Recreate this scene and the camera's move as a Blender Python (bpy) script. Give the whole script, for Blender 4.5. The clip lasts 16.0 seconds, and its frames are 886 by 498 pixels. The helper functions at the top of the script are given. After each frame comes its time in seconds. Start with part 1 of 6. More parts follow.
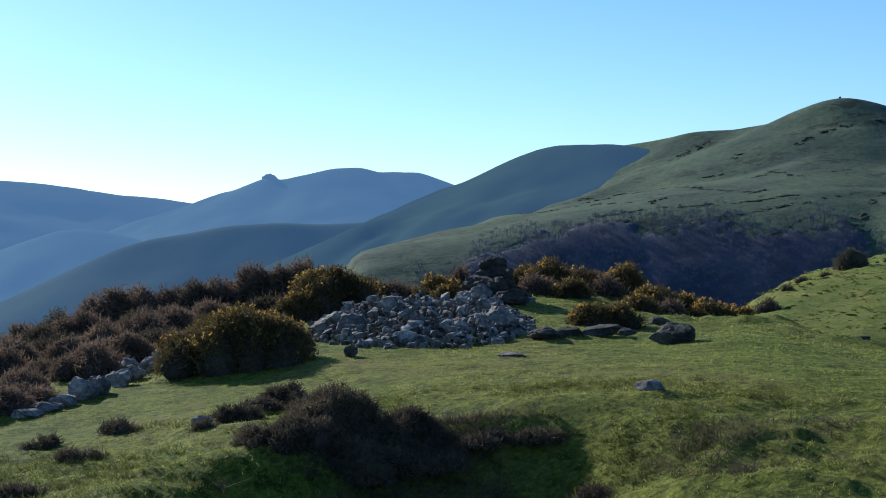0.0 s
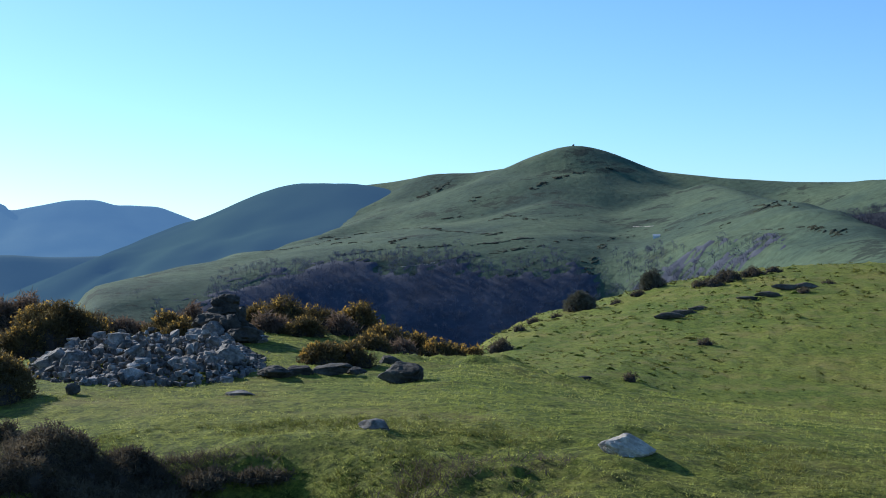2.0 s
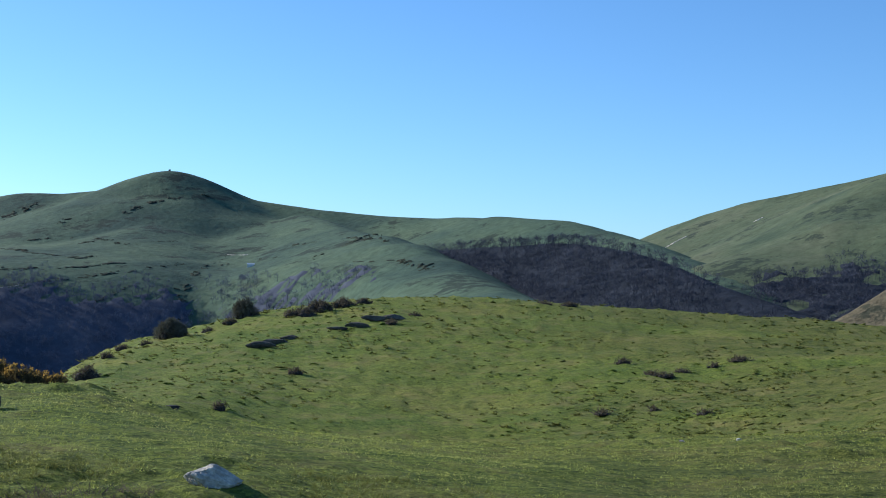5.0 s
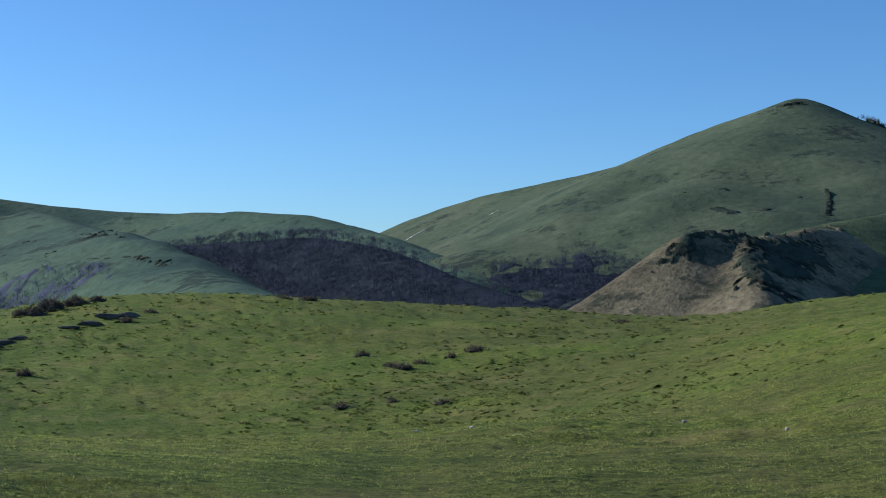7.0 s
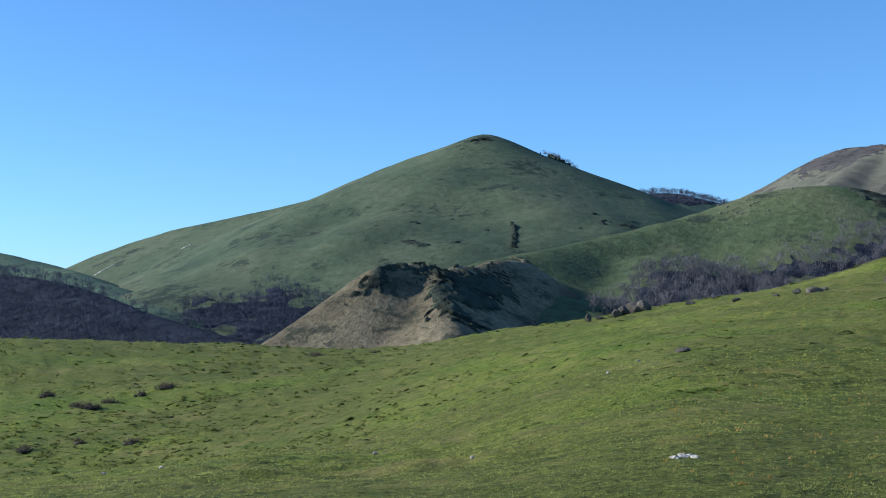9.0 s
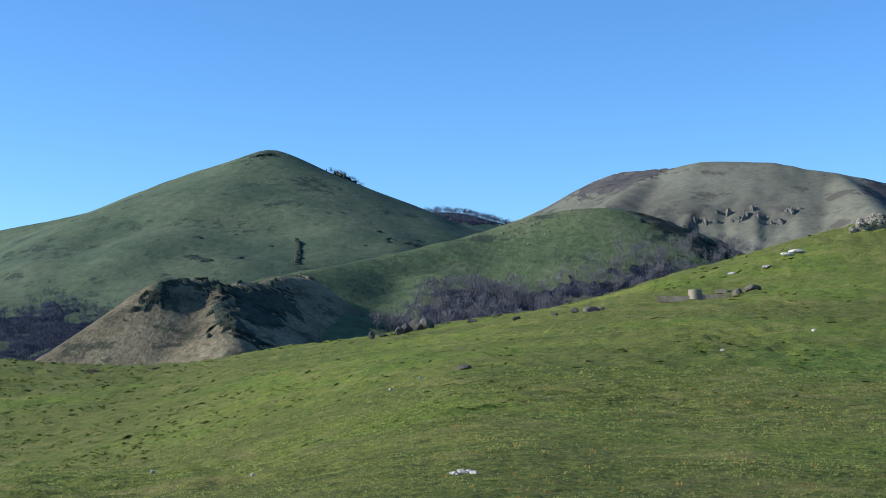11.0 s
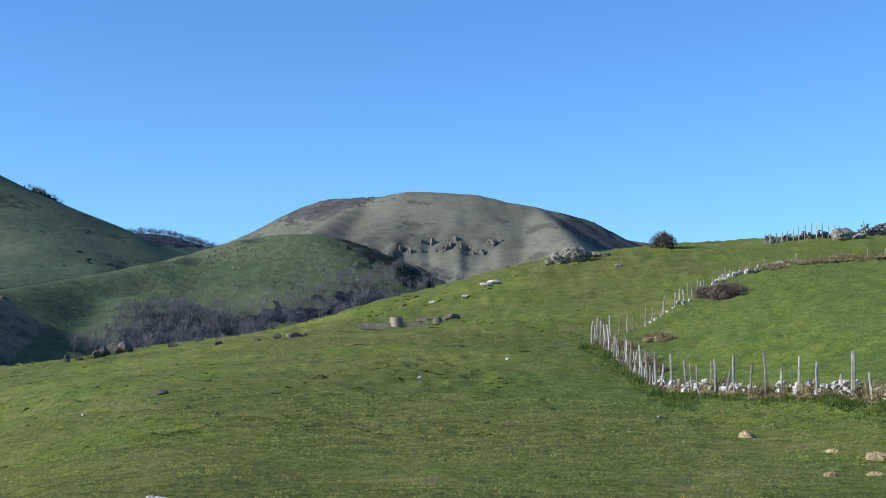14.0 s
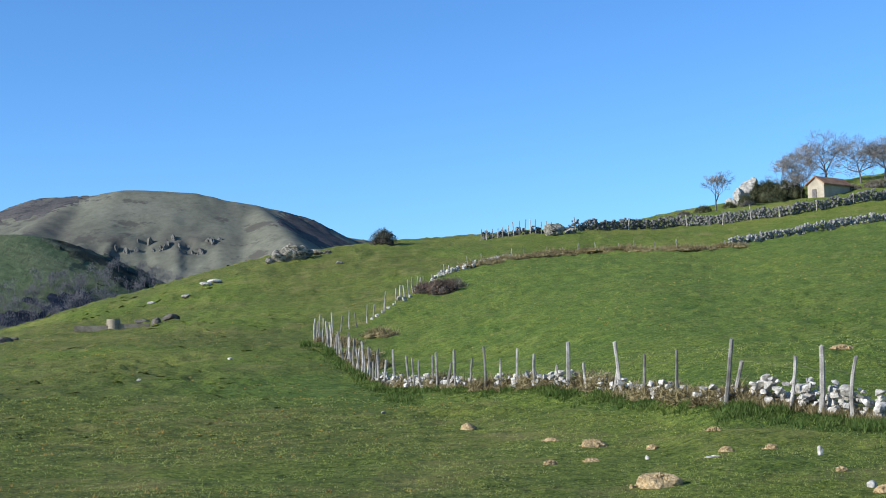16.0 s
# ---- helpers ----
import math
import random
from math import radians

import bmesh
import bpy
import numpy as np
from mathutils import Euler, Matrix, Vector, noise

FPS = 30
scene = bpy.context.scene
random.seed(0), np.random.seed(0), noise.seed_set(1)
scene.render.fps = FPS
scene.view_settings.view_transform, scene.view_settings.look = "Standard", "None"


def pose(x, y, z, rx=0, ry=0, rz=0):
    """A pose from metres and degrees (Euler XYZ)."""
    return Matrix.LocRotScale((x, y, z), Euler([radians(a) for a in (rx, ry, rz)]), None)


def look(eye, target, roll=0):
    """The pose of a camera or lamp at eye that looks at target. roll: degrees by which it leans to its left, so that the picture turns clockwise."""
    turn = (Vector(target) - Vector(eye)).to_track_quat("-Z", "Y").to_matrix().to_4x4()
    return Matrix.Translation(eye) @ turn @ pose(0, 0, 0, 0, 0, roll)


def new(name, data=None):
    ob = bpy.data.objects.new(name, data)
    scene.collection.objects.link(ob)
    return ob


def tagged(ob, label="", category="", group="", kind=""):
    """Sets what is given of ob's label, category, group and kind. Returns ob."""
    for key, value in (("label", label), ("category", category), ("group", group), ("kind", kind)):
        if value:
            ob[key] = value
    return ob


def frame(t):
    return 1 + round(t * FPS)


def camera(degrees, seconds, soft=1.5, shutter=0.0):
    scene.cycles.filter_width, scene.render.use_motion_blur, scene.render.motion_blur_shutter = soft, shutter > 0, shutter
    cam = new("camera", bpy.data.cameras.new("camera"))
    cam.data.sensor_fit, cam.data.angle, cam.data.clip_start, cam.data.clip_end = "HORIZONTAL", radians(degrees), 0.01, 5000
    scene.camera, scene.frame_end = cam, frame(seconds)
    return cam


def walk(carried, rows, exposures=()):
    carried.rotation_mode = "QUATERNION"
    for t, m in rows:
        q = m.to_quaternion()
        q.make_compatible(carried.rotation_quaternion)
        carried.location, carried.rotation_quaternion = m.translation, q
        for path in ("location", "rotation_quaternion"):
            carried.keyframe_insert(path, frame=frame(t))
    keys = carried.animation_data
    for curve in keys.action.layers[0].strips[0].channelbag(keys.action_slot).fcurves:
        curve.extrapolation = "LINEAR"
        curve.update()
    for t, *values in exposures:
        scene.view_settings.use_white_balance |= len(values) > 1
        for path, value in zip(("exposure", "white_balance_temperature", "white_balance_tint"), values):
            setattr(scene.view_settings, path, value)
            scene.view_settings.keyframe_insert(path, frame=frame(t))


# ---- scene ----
# Bearings run clockwise from the first view, in degrees; distances and heights in metres.
cam = camera(34.46, 16.0, soft=1.0)
PATH = [
    (0.0, -0.197, 0.072, 1.592, 88.760, 1.252, -0.060),
    (0.5, -0.211, 0.005, 1.593, 89.200, 1.354, -2.583),
    (1.0, -0.172, 0.015, 1.599, 89.526, -0.193, -6.849),
    (1.5, -0.131, 0.021, 1.602, 90.204, -0.125, -8.577),
    (2.0, -0.101, 0.037, 1.597, 90.170, 0.067, -10.432),
    (2.5, -0.080, 0.009, 1.603, 90.096, -0.583, -12.768),
    (3.0, -0.053, 0.017, 1.602, 90.308, -0.612, -15.115),
    (3.5, -0.030, 0.056, 1.592, 89.709, -1.488, -17.221),
    (4.0, -0.072, 0.030, 1.609, 90.131, 0.038, -21.693),
    (4.2, -0.083, 0.045, 1.610, 90.586, -0.377, -22.899),
    (6.3, 0.037, 0.149, 1.576, 91.724, -0.449, -32.753),
    (6.5, 0.063, 0.146, 1.579, 91.763, -0.273, -33.970),
    (7.0, 0.114, 0.142, 1.578, 91.474, -0.567, -36.984),
    (7.5, 0.128, 0.112, 1.582, 91.458, -0.649, -38.886),
    (8.0, 0.122, 0.042, 1.593, 90.396, -0.648, -40.828),
    (8.5, 0.126, 0.055, 1.598, 91.857, 0.482, -46.079),
    (9.0, 0.104, 0.032, 1.606, 92.832, 0.402, -49.201),
    (9.2, 0.094, 0.022, 1.610, 93.344, 0.594, -50.255),
    (11.3, 0.102, 0.018, 1.599, 93.447, -0.047, -59.323),
    (11.5, 0.065, 0.012, 1.599, 93.537, -0.037, -60.432),
    (12.0, 0.031, -0.044, 1.606, 94.203, 0.188, -63.549),
    (12.5, 0.007, -0.066, 1.606, 94.939, 0.459, -66.742),
    (13.0, -0.032, -0.100, 1.617, 95.341, 0.271, -68.981),
    (13.5, -0.024, -0.120, 1.608, 95.279, 0.309, -70.311),
    (14.0, -0.018, -0.167, 1.608, 94.568, -0.597, -69.660),
    (14.5, -0.000, -0.205, 1.613, 92.895, -0.588, -69.261),
    (15.0, 0.065, -0.133, 1.611, 94.077, 0.350, -75.432),
    (15.5, 0.101, -0.067, 1.596, 93.331, 1.368, -79.724),
    (16.0, 0.078, -0.090, 1.610, 94.447, 0.954, -80.751),]
walk(cam, [(t, pose(x, y, z, rx, ry, rz)) for t, x, y, z, rx, ry, rz in PATH],
     [(0, 0.14, 5650, 10), (1.5, 0.27, 5620, 10), (3.5, 0.42, 5580, 10), (4.2, 0.42, 5550, 10), (6.5, 0.0, 5300, 10), (7.5, 0.03, 5300, 10), (8.5, 0.3, 5250, 10), (9, 0.4, 5250, 10), (12.5, 0.47, 5250, 10), (14.5, 0.47, 5250, 10), (15.5, 0.47, 5250, 10), (16, 0.45, 5250, 10)])

# ---- light ----
SUN_BEARING, SUN_HEIGHT = -34.0, 23.0
world = bpy.data.worlds.new("world")
scene.world = world
world.use_nodes = True
wn = world.node_tree.nodes
sky = wn.new("ShaderNodeTexSky")
sky.sky_type = "NISHITA"
sky.sun_disc = False
sky.sun_elevation = radians(SUN_HEIGHT)
sky.sun_rotation = radians(SUN_BEARING)
sky.altitude, sky.air_density, sky.dust_density, sky.ozone_density = 1500, 1.0, 0.75, 1.8
wn["Background"].inputs["Strength"].default_value = 0.1
clear = wn.new("ShaderNodeMix")  # a clear mountain sky, a little more cyan
clear.data_type, clear.blend_type = "RGBA", "MULTIPLY"
clear.inputs[0].default_value = 1.0
clear.inputs[7].default_value = (0.775, 1.0, 1.18, 1)
world.node_tree.links.new(sky.outputs[0], clear.inputs[6])
world.node_tree.links.new(clear.outputs[2], wn["Background"].inputs["Color"])

sun_data = bpy.data.lights.new("sun", "SUN")
sun_data.energy, sun_data.angle, sun_data.color = 5.0, radians(0.5), (1.0, 0.9, 0.74)
sun = new("sun", sun_data)
sb, sh = radians(SUN_BEARING), radians(SUN_HEIGHT)
sun.matrix_world = look((300 * math.sin(sb) * math.cos(sh), 300 * math.cos(sb) * math.cos(sh), 300 * math.sin(sh)), (0, 0, 0))

# ---- materials ----
def material(name, rough=0.9, spec=0.25):
    m = bpy.data.materials.new(name)
    m.use_nodes = True
    b = m.node_tree.nodes["Principled BSDF"]
    b.inputs["Roughness"].default_value = rough
    b.inputs["Specular IOR Level"].default_value = spec
    return m, m.node_tree.nodes, m.node_tree.links, b


def noise_node(nodes, links, coord, scale, detail=4.0, rough=0.6, stretch=None):
    n = nodes.new("ShaderNodeTexNoise")
    n.inputs["Scale"].default_value = scale
    n.inputs["Detail"].default_value = detail
    n.inputs["Roughness"].default_value = rough
    if stretch:
        mp = nodes.new("ShaderNodeMapping")
        mp.inputs["Scale"].default_value = stretch
        links.new(coord, mp.inputs["Vector"])
        coord = mp.outputs["Vector"]
    links.new(coord, n.inputs["Vector"])
    return n.outputs["Fac"]


def ramp(nodes, links, fac, stops):
    r = nodes.new("ShaderNodeValToRGB")
    while len(r.color_ramp.elements) < len(stops):
        r.color_ramp.elements.new(0.5)
    for e, (p, c) in zip(r.color_ramp.elements, stops):
        e.position = p
        e.color = (*c, 1.0) if len(c) == 3 else c
    links.new(fac, r.inputs["Fac"])
    return r.outputs["Color"]


def mix(nodes, links, fac, a, b, kind="MIX"):
    m = nodes.new("ShaderNodeMix")
    m.data_type, m.blend_type = "RGBA", kind
    for sock, v in ((m.inputs[0], fac), (m.inputs[6], a), (m.inputs[7], b)):
        if isinstance(v, (int, float)):
            sock.default_value = v
        elif isinstance(v, tuple):
            sock.default_value = (*v, 1.0)
        else:
            links.new(v, sock)
    return m.outputs[2]


def bump(nodes, links, bsdf, fac, strength, distance):
    b = nodes.new("ShaderNodeBump")
    b.inputs["Strength"].default_value = strength
    b.inputs["Distance"].default_value = distance
    links.new(fac, b.inputs["Height"])
    links.new(b.outputs["Normal"], bsdf.inputs["Normal"])


def attribute(nodes, name):
    a = nodes.new("ShaderNodeAttribute")
    a.attribute_name = name
    return a.outputs["Fac"]


def place(nodes):
    return nodes.new("ShaderNodeNewGeometry").outputs["Position"]


def two_tone(name, dark, light, scale, rough=0.9, fine=None, fine_amount=0.5, bump_size=0.0, spec=0.25, per_object=0.0, through_light=0.0):
    """A rough surface in two tones at two scales, with a fine relief."""
    m, n, l, b = material(name, rough, spec)
    p = place(n)
    big = noise_node(n, l, p, scale, 5, 0.6)
    c = ramp(n, l, big, [(0.32, dark), (0.68, light)])
    small = noise_node(n, l, p, fine or scale * 9, 5, 0.65)
    f = ramp(n, l, small, [(0.3, (1 - fine_amount,) * 3), (0.72, (1 + fine_amount * 0.6,) * 3)])
    c = mix(n, l, 1.0, c, f, "MULTIPLY")
    if per_object:
        oi = n.new("ShaderNodeObjectInfo").outputs["Random"]
        c = mix(n, l, 1.0, c, ramp(n, l, oi, [(0, (1 - per_object,) * 3), (1, (1 + per_object,) * 3)]), "MULTIPLY")
    l.new(c, b.inputs["Base Color"])
    if bump_size:
        bump(n, l, b, small, 0.8, bump_size)
    if through_light:
        t, mx = n.new("ShaderNodeBsdfTranslucent"), n.new("ShaderNodeMixShader")
        l.new(c, t.inputs["Color"])
        mx.inputs["Fac"].default_value = through_light
        l.new(b.outputs[0], mx.inputs[1])
        l.new(t.outputs[0], mx.inputs[2])
        l.new(mx.outputs[0], n["Material Output"].inputs["Surface"])
    return m


def pasture_material():
    """Short grazed turf: green and straw patches, small worn spots, a lusher sward where the field is fenced."""
    m, n, l, b = material("pasture", 0.9, 0.1)
    p = place(n)
    patch = noise_node(n, l, p, 0.12, 5, 0.6)
    c = ramp(n, l, patch, [(0.3, (0.112, 0.155, 0.022)), (0.5, (0.158, 0.188, 0.03)), (0.7, (0.22, 0.215, 0.046))])
    lush = noise_node(n, l, p, 0.3, 5, 0.6)
    c = mix(n, l, attribute(n, "lush"), c, ramp(n, l, lush, [(0.35, (0.108, 0.155, 0.026)), (0.65, (0.168, 0.198, 0.037))]))
    # Slopes: a duller olive sward, darkened also for their side light.
    c = mix(n, l, attribute(n, "sidelit_olive"), c, (0.122, 0.128, 0.03))
    tuft = noise_node(n, l, p, 2.2, 6, 0.7)
    c = mix(n, l, 1.0, c, ramp(n, l, tuft, [(0.36, (0.64, 0.7, 0.6)), (0.6, (1.18, 1.15, 1.1))]), "MULTIPLY")
    fine = noise_node(n, l, p, 17.0, 6, 0.8)
    c = mix(n, l, 1.0, c, ramp(n, l, fine, [(0.38, (0.4, 0.46, 0.4)), (0.62, (1.62, 1.55, 1.45))]), "MULTIPLY")
    # Dark flecks put in for the small streak shadows between tufts.
    clump = noise_node(n, l, p, 6.5, 5, 0.7)
    c = mix(n, l, 1.0, c, ramp(n, l, clump, [(0.36, (0.42, 0.48, 0.38)), (0.47, (1.06, 1.06, 1.06)), (0.62, (1.22, 1.2, 1.16))]), "MULTIPLY")
    dry = noise_node(n, l, p, 0.45, 7, 0.72)
    dull = n.new("ShaderNodeMath")
    dull.operation = "SUBTRACT"
    l.new(dry, dull.inputs[0])
    part_lush = n.new("ShaderNodeMath")
    part_lush.operation = "MULTIPLY"
    part_lush.inputs[1].default_value = 0.09
    l.new(attribute(n, "lush"), part_lush.inputs[0])
    l.new(part_lush.outputs[0], dull.inputs[1])
    c = mix(n, l, ramp(n, l, dull.outputs[0], [(0.5, (0, 0, 0)), (0.68, (0.6, 0.6, 0.6))]), c, (0.28, 0.225, 0.075))
    l.new(c, b.inputs["Base Color"])
    mul = n.new("ShaderNodeMath")
    mul.operation = "MULTIPLY_ADD"
    mul.inputs[1].default_value = 0.4
    l.new(fine, mul.inputs[0])
    l.new(tuft, mul.inputs[2])
    bump(n, l, b, mul.outputs[0], 1.0, 0.15)
    return m


def hill_material(name, dark, mid, light, scale, streak, scrub=(0.03, 0.04, 0.03), scrub_at=0.575, scrub_scale=0.06, relief=0.7):
    """Hill pasture with darker heath patches and scattered scrub."""
    m, n, l, b = material(name, 0.95, 0.1)
    p = place(n)
    patch = noise_node(n, l, p, scale, 6, 0.62)
    c = ramp(n, l, patch, [(0.33, dark), (0.5, mid), (0.68, light)])
    fine = noise_node(n, l, p, scale * 14, 6, 0.7)
    c = mix(n, l, 1.0, c, ramp(n, l, fine, [(0.32, (1 - streak,) * 3), (0.66, (1.12,) * 3)]), "MULTIPLY")
    # scrub gathers in belts along the slope
    belt = noise_node(n, l, p, scale * 1.7, 3, 0.5, (1, 1, 3.0))
    dots = noise_node(n, l, p, scrub_scale, 4, 0.75)
    add = n.new("ShaderNodeMath")
    add.operation = "ADD"
    l.new(belt, add.inputs[0])
    l.new(dots, add.inputs[1])
    halve = n.new("ShaderNodeMath")
    halve.operation = "MULTIPLY"
    halve.inputs[1].default_value = 0.5
    l.new(add.outputs[0], halve.inputs[0])
    c = mix(n, l, ramp(n, l, halve.outputs[0], [(scrub_at - 0.025, (0, 0, 0)), (scrub_at + 0.025, (0.8, 0.8, 0.8))]), c, scrub)
    l.new(c, b.inputs["Base Color"])
    bump(n, l, b, fine, relief, 2.0)
    return m


M_PASTURE = pasture_material()
# Turf tones lifted and turned bluer, to make up for missing haze.
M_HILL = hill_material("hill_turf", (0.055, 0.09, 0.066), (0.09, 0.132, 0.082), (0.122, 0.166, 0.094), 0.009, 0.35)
M_CONE = hill_material("heath_turf", (0.066, 0.09, 0.052), (0.104, 0.126, 0.068), (0.136, 0.146, 0.084), 0.01, 0.3, scrub_at=0.575, scrub_scale=0.09, relief=0.4)
# Litter darkened and turned blue, as the shade in woods and on the spur.
M_SHADED_LITTER = hill_material("shaded_wood_floor", (0.024, 0.03, 0.042), (0.035, 0.041, 0.055), (0.048, 0.053, 0.067), 0.02, 0.4, scrub=(0.017, 0.021, 0.03), scrub_at=0.5)
# Wood floor copy, lifted in colour for the haze over the mountain foot.
M_HAZED_FLOOR = hill_material("hazed_wood_floor", (0.056, 0.065, 0.09), (0.075, 0.083, 0.11), (0.095, 0.102, 0.13), 0.02, 0.15, scrub=(0.06, 0.065, 0.085), scrub_at=0.58, relief=0.15)
M_HEATHLAND = hill_material("heathland", (0.08, 0.071, 0.066), (0.108, 0.095, 0.085), (0.14, 0.122, 0.105), 0.02, 0.45, scrub=(0.05, 0.045, 0.045), scrub_at=0.55)
M_BLAEBERRY = hill_material("dark_scrub", (0.042, 0.054, 0.038), (0.064, 0.075, 0.05), (0.09, 0.098, 0.062), 0.03, 0.5, scrub=(0.02, 0.022, 0.015), scrub_at=0.52)
M_RIB = hill_material("cliff_ribs", (0.13, 0.118, 0.1), (0.17, 0.155, 0.125), (0.21, 0.19, 0.15), 0.03, 0.4, scrub=(0.1, 0.095, 0.075))
M_CHALK = two_tone("worn_track", (0.4, 0.37, 0.3), (0.6, 0.56, 0.48), 0.1, 0.95, 1.0, 0.3)
M_SLOPE = hill_material("slope_turf", (0.07, 0.095, 0.045), (0.115, 0.14, 0.06), (0.155, 0.16, 0.08), 0.012, 0.4, scrub_at=0.6)
M_SCREE = hill_material("scree_earth", (0.155, 0.125, 0.075), (0.235, 0.19, 0.11), (0.3, 0.245, 0.145), 0.03, 0.55, scrub=(0.05, 0.055, 0.035), scrub_at=0.56, scrub_scale=0.1)
M_MOOR = hill_material("moor_turf", (0.12, 0.106, 0.08), (0.16, 0.152, 0.104), (0.195, 0.182, 0.128), 0.006, 0.22, scrub=(0.08, 0.07, 0.055), scrub_at=0.57, scrub_scale=0.02, relief=0.25)


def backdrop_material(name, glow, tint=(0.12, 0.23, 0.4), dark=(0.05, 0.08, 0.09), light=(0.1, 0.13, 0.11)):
    """Far ridges, so distant that mostly blue air is seen; emission paints that haze."""
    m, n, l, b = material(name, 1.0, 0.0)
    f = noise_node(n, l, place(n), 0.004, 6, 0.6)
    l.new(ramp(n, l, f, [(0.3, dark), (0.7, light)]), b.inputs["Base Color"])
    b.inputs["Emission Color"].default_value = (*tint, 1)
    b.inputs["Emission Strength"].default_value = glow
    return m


M_FAR = backdrop_material("far_ridge_haze", 0.58)
M_FAR_DARK = backdrop_material("nearer_ridge_haze", 0.26)
M_FLANK_HAZE = backdrop_material("flank_haze_glow", 0.34, (0.085, 0.168, 0.31), (0.03, 0.05, 0.045), (0.05, 0.08, 0.05))
M_ROCK = two_tone("limestone", (0.085, 0.077, 0.068), (0.4, 0.37, 0.33), 4.5, 0.85, 18, 0.5, 0.03, per_object=0.35)
# Dark rock, darkened further because these boulders stand against the light.
M_ROCK_BACKLIT = two_tone("backlit_rock", (0.025, 0.023, 0.019), (0.11, 0.1, 0.082), 3.5, 0.9, 16, 0.55, 0.03)
M_WALLSTONE = two_tone("wall_stone", (0.31, 0.265, 0.2), (0.72, 0.65, 0.54), 3.5, 0.85, 14, 0.5, 0.025, per_object=0.3)


def crag_material():
    """Fissured rock: dark cracks lie along its beds."""
    m, n, l, b = material("crag_rock", 0.9, 0.2)
    p = place(n)
    c = ramp(n, l, noise_node(n, l, p, 1.1, 5, 0.65), [(0.3, (0.2, 0.17, 0.12)), (0.7, (0.5, 0.44, 0.33))])
    bed = noise_node(n, l, p, 1.6, 6, 0.75, (1, 1, 2.6))
    c = mix(n, l, 1.0, c, ramp(n, l, bed, [(0.38, (0.2, 0.19, 0.18)), (0.5, (1.05, 1.05, 1.05))]), "MULTIPLY")
    l.new(c, b.inputs["Base Color"])
    bump(n, l, b, bed, 1.0, 0.35)
    return m


M_CRAG = crag_material()
M_POST = two_tone("weathered_wood", (0.17, 0.145, 0.115), (0.46, 0.41, 0.34), 4.0, 0.8, 40, 0.4, 0.004, per_object=0.42)
M_WIRE, _n, _l, _b = material("rusted_wire", 0.5, 0.4)
_b.inputs["Base Color"].default_value, _b.inputs["Metallic"].default_value = (0.12, 0.1, 0.085, 1), 0.5
M_EARTH = two_tone("fresh_earth", (0.4, 0.27, 0.12), (0.66, 0.47, 0.23), 6.0, 0.95, 30, 0.6, 0.06)
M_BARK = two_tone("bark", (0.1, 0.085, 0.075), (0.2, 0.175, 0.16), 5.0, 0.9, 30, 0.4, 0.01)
# Twigs kept dark and bluish for the shade the woods stand in.
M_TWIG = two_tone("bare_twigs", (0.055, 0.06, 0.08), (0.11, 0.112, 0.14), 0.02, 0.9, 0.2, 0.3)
# Copy of the twigs, paler and bluer for haze at the mountain foot.
M_HAZED_TWIG = two_tone("hazed_twigs", (0.1, 0.11, 0.155), (0.17, 0.175, 0.22), 0.02, 0.9, 0.2, 0.2)
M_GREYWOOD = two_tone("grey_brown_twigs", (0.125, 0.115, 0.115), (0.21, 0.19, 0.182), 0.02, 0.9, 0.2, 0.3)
M_BRANCH = two_tone("pale_branches", (0.2, 0.175, 0.15), (0.33, 0.295, 0.26), 1.0, 0.9, 6.0, 0.3)
M_THORN = two_tone("hawthorn_twigs", (0.085, 0.08, 0.055), (0.16, 0.15, 0.105), 1.0, 0.9, 6.0, 0.3, through_light=0.2)
M_IVY = two_tone("ivy_leaves", (0.045, 0.05, 0.02), (0.13, 0.125, 0.055), 0.8, 0.7, 5.0, 0.4, through_light=0.2)
M_THICKET = two_tone("thicket_twigs", (0.13, 0.11, 0.075), (0.25, 0.215, 0.14), 0.3, 0.9, 2.0, 0.4)
M_GORSE = two_tone("gorse_spines", (0.085, 0.068, 0.03), (0.2, 0.145, 0.055), 1.5, 0.8, 12, 0.4, through_light=0.35)
M_FLOWER = two_tone("gorse_flowers", (0.36, 0.22, 0.045), (0.54, 0.35, 0.08), 3.0, 0.7, 30, 0.3, through_light=0.5)
M_HEATH = two_tone("heather_sprigs", (0.135, 0.098, 0.07), (0.29, 0.2, 0.135), 1.8, 0.85, 14, 0.4, through_light=0.35)
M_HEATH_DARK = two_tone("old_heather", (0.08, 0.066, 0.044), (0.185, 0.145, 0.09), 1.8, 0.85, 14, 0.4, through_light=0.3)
M_WOOD_CORE = two_tone("old_stems", (0.035, 0.028, 0.022), (0.085, 0.068, 0.054), 4.0, 0.95, 20, 0.4)
M_BRACKEN = two_tone("dead_bracken", (0.21, 0.155, 0.065), (0.4, 0.32, 0.15), 0.5, 0.9, 5, 0.4, through_light=0.3)
M_GRASS = two_tone("grass_blades", (0.34, 0.39, 0.06), (0.52, 0.5, 0.135), 0.5, 0.7, 4.0, 0.5, through_light=0.5)
M_LUSH = two_tone("lush_grass", (0.075, 0.12, 0.018), (0.16, 0.2, 0.035), 0.6, 0.7, 4.0, 0.4, through_light=0.4)
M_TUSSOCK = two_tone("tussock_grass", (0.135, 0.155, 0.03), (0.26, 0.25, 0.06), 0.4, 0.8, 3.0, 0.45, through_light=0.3)
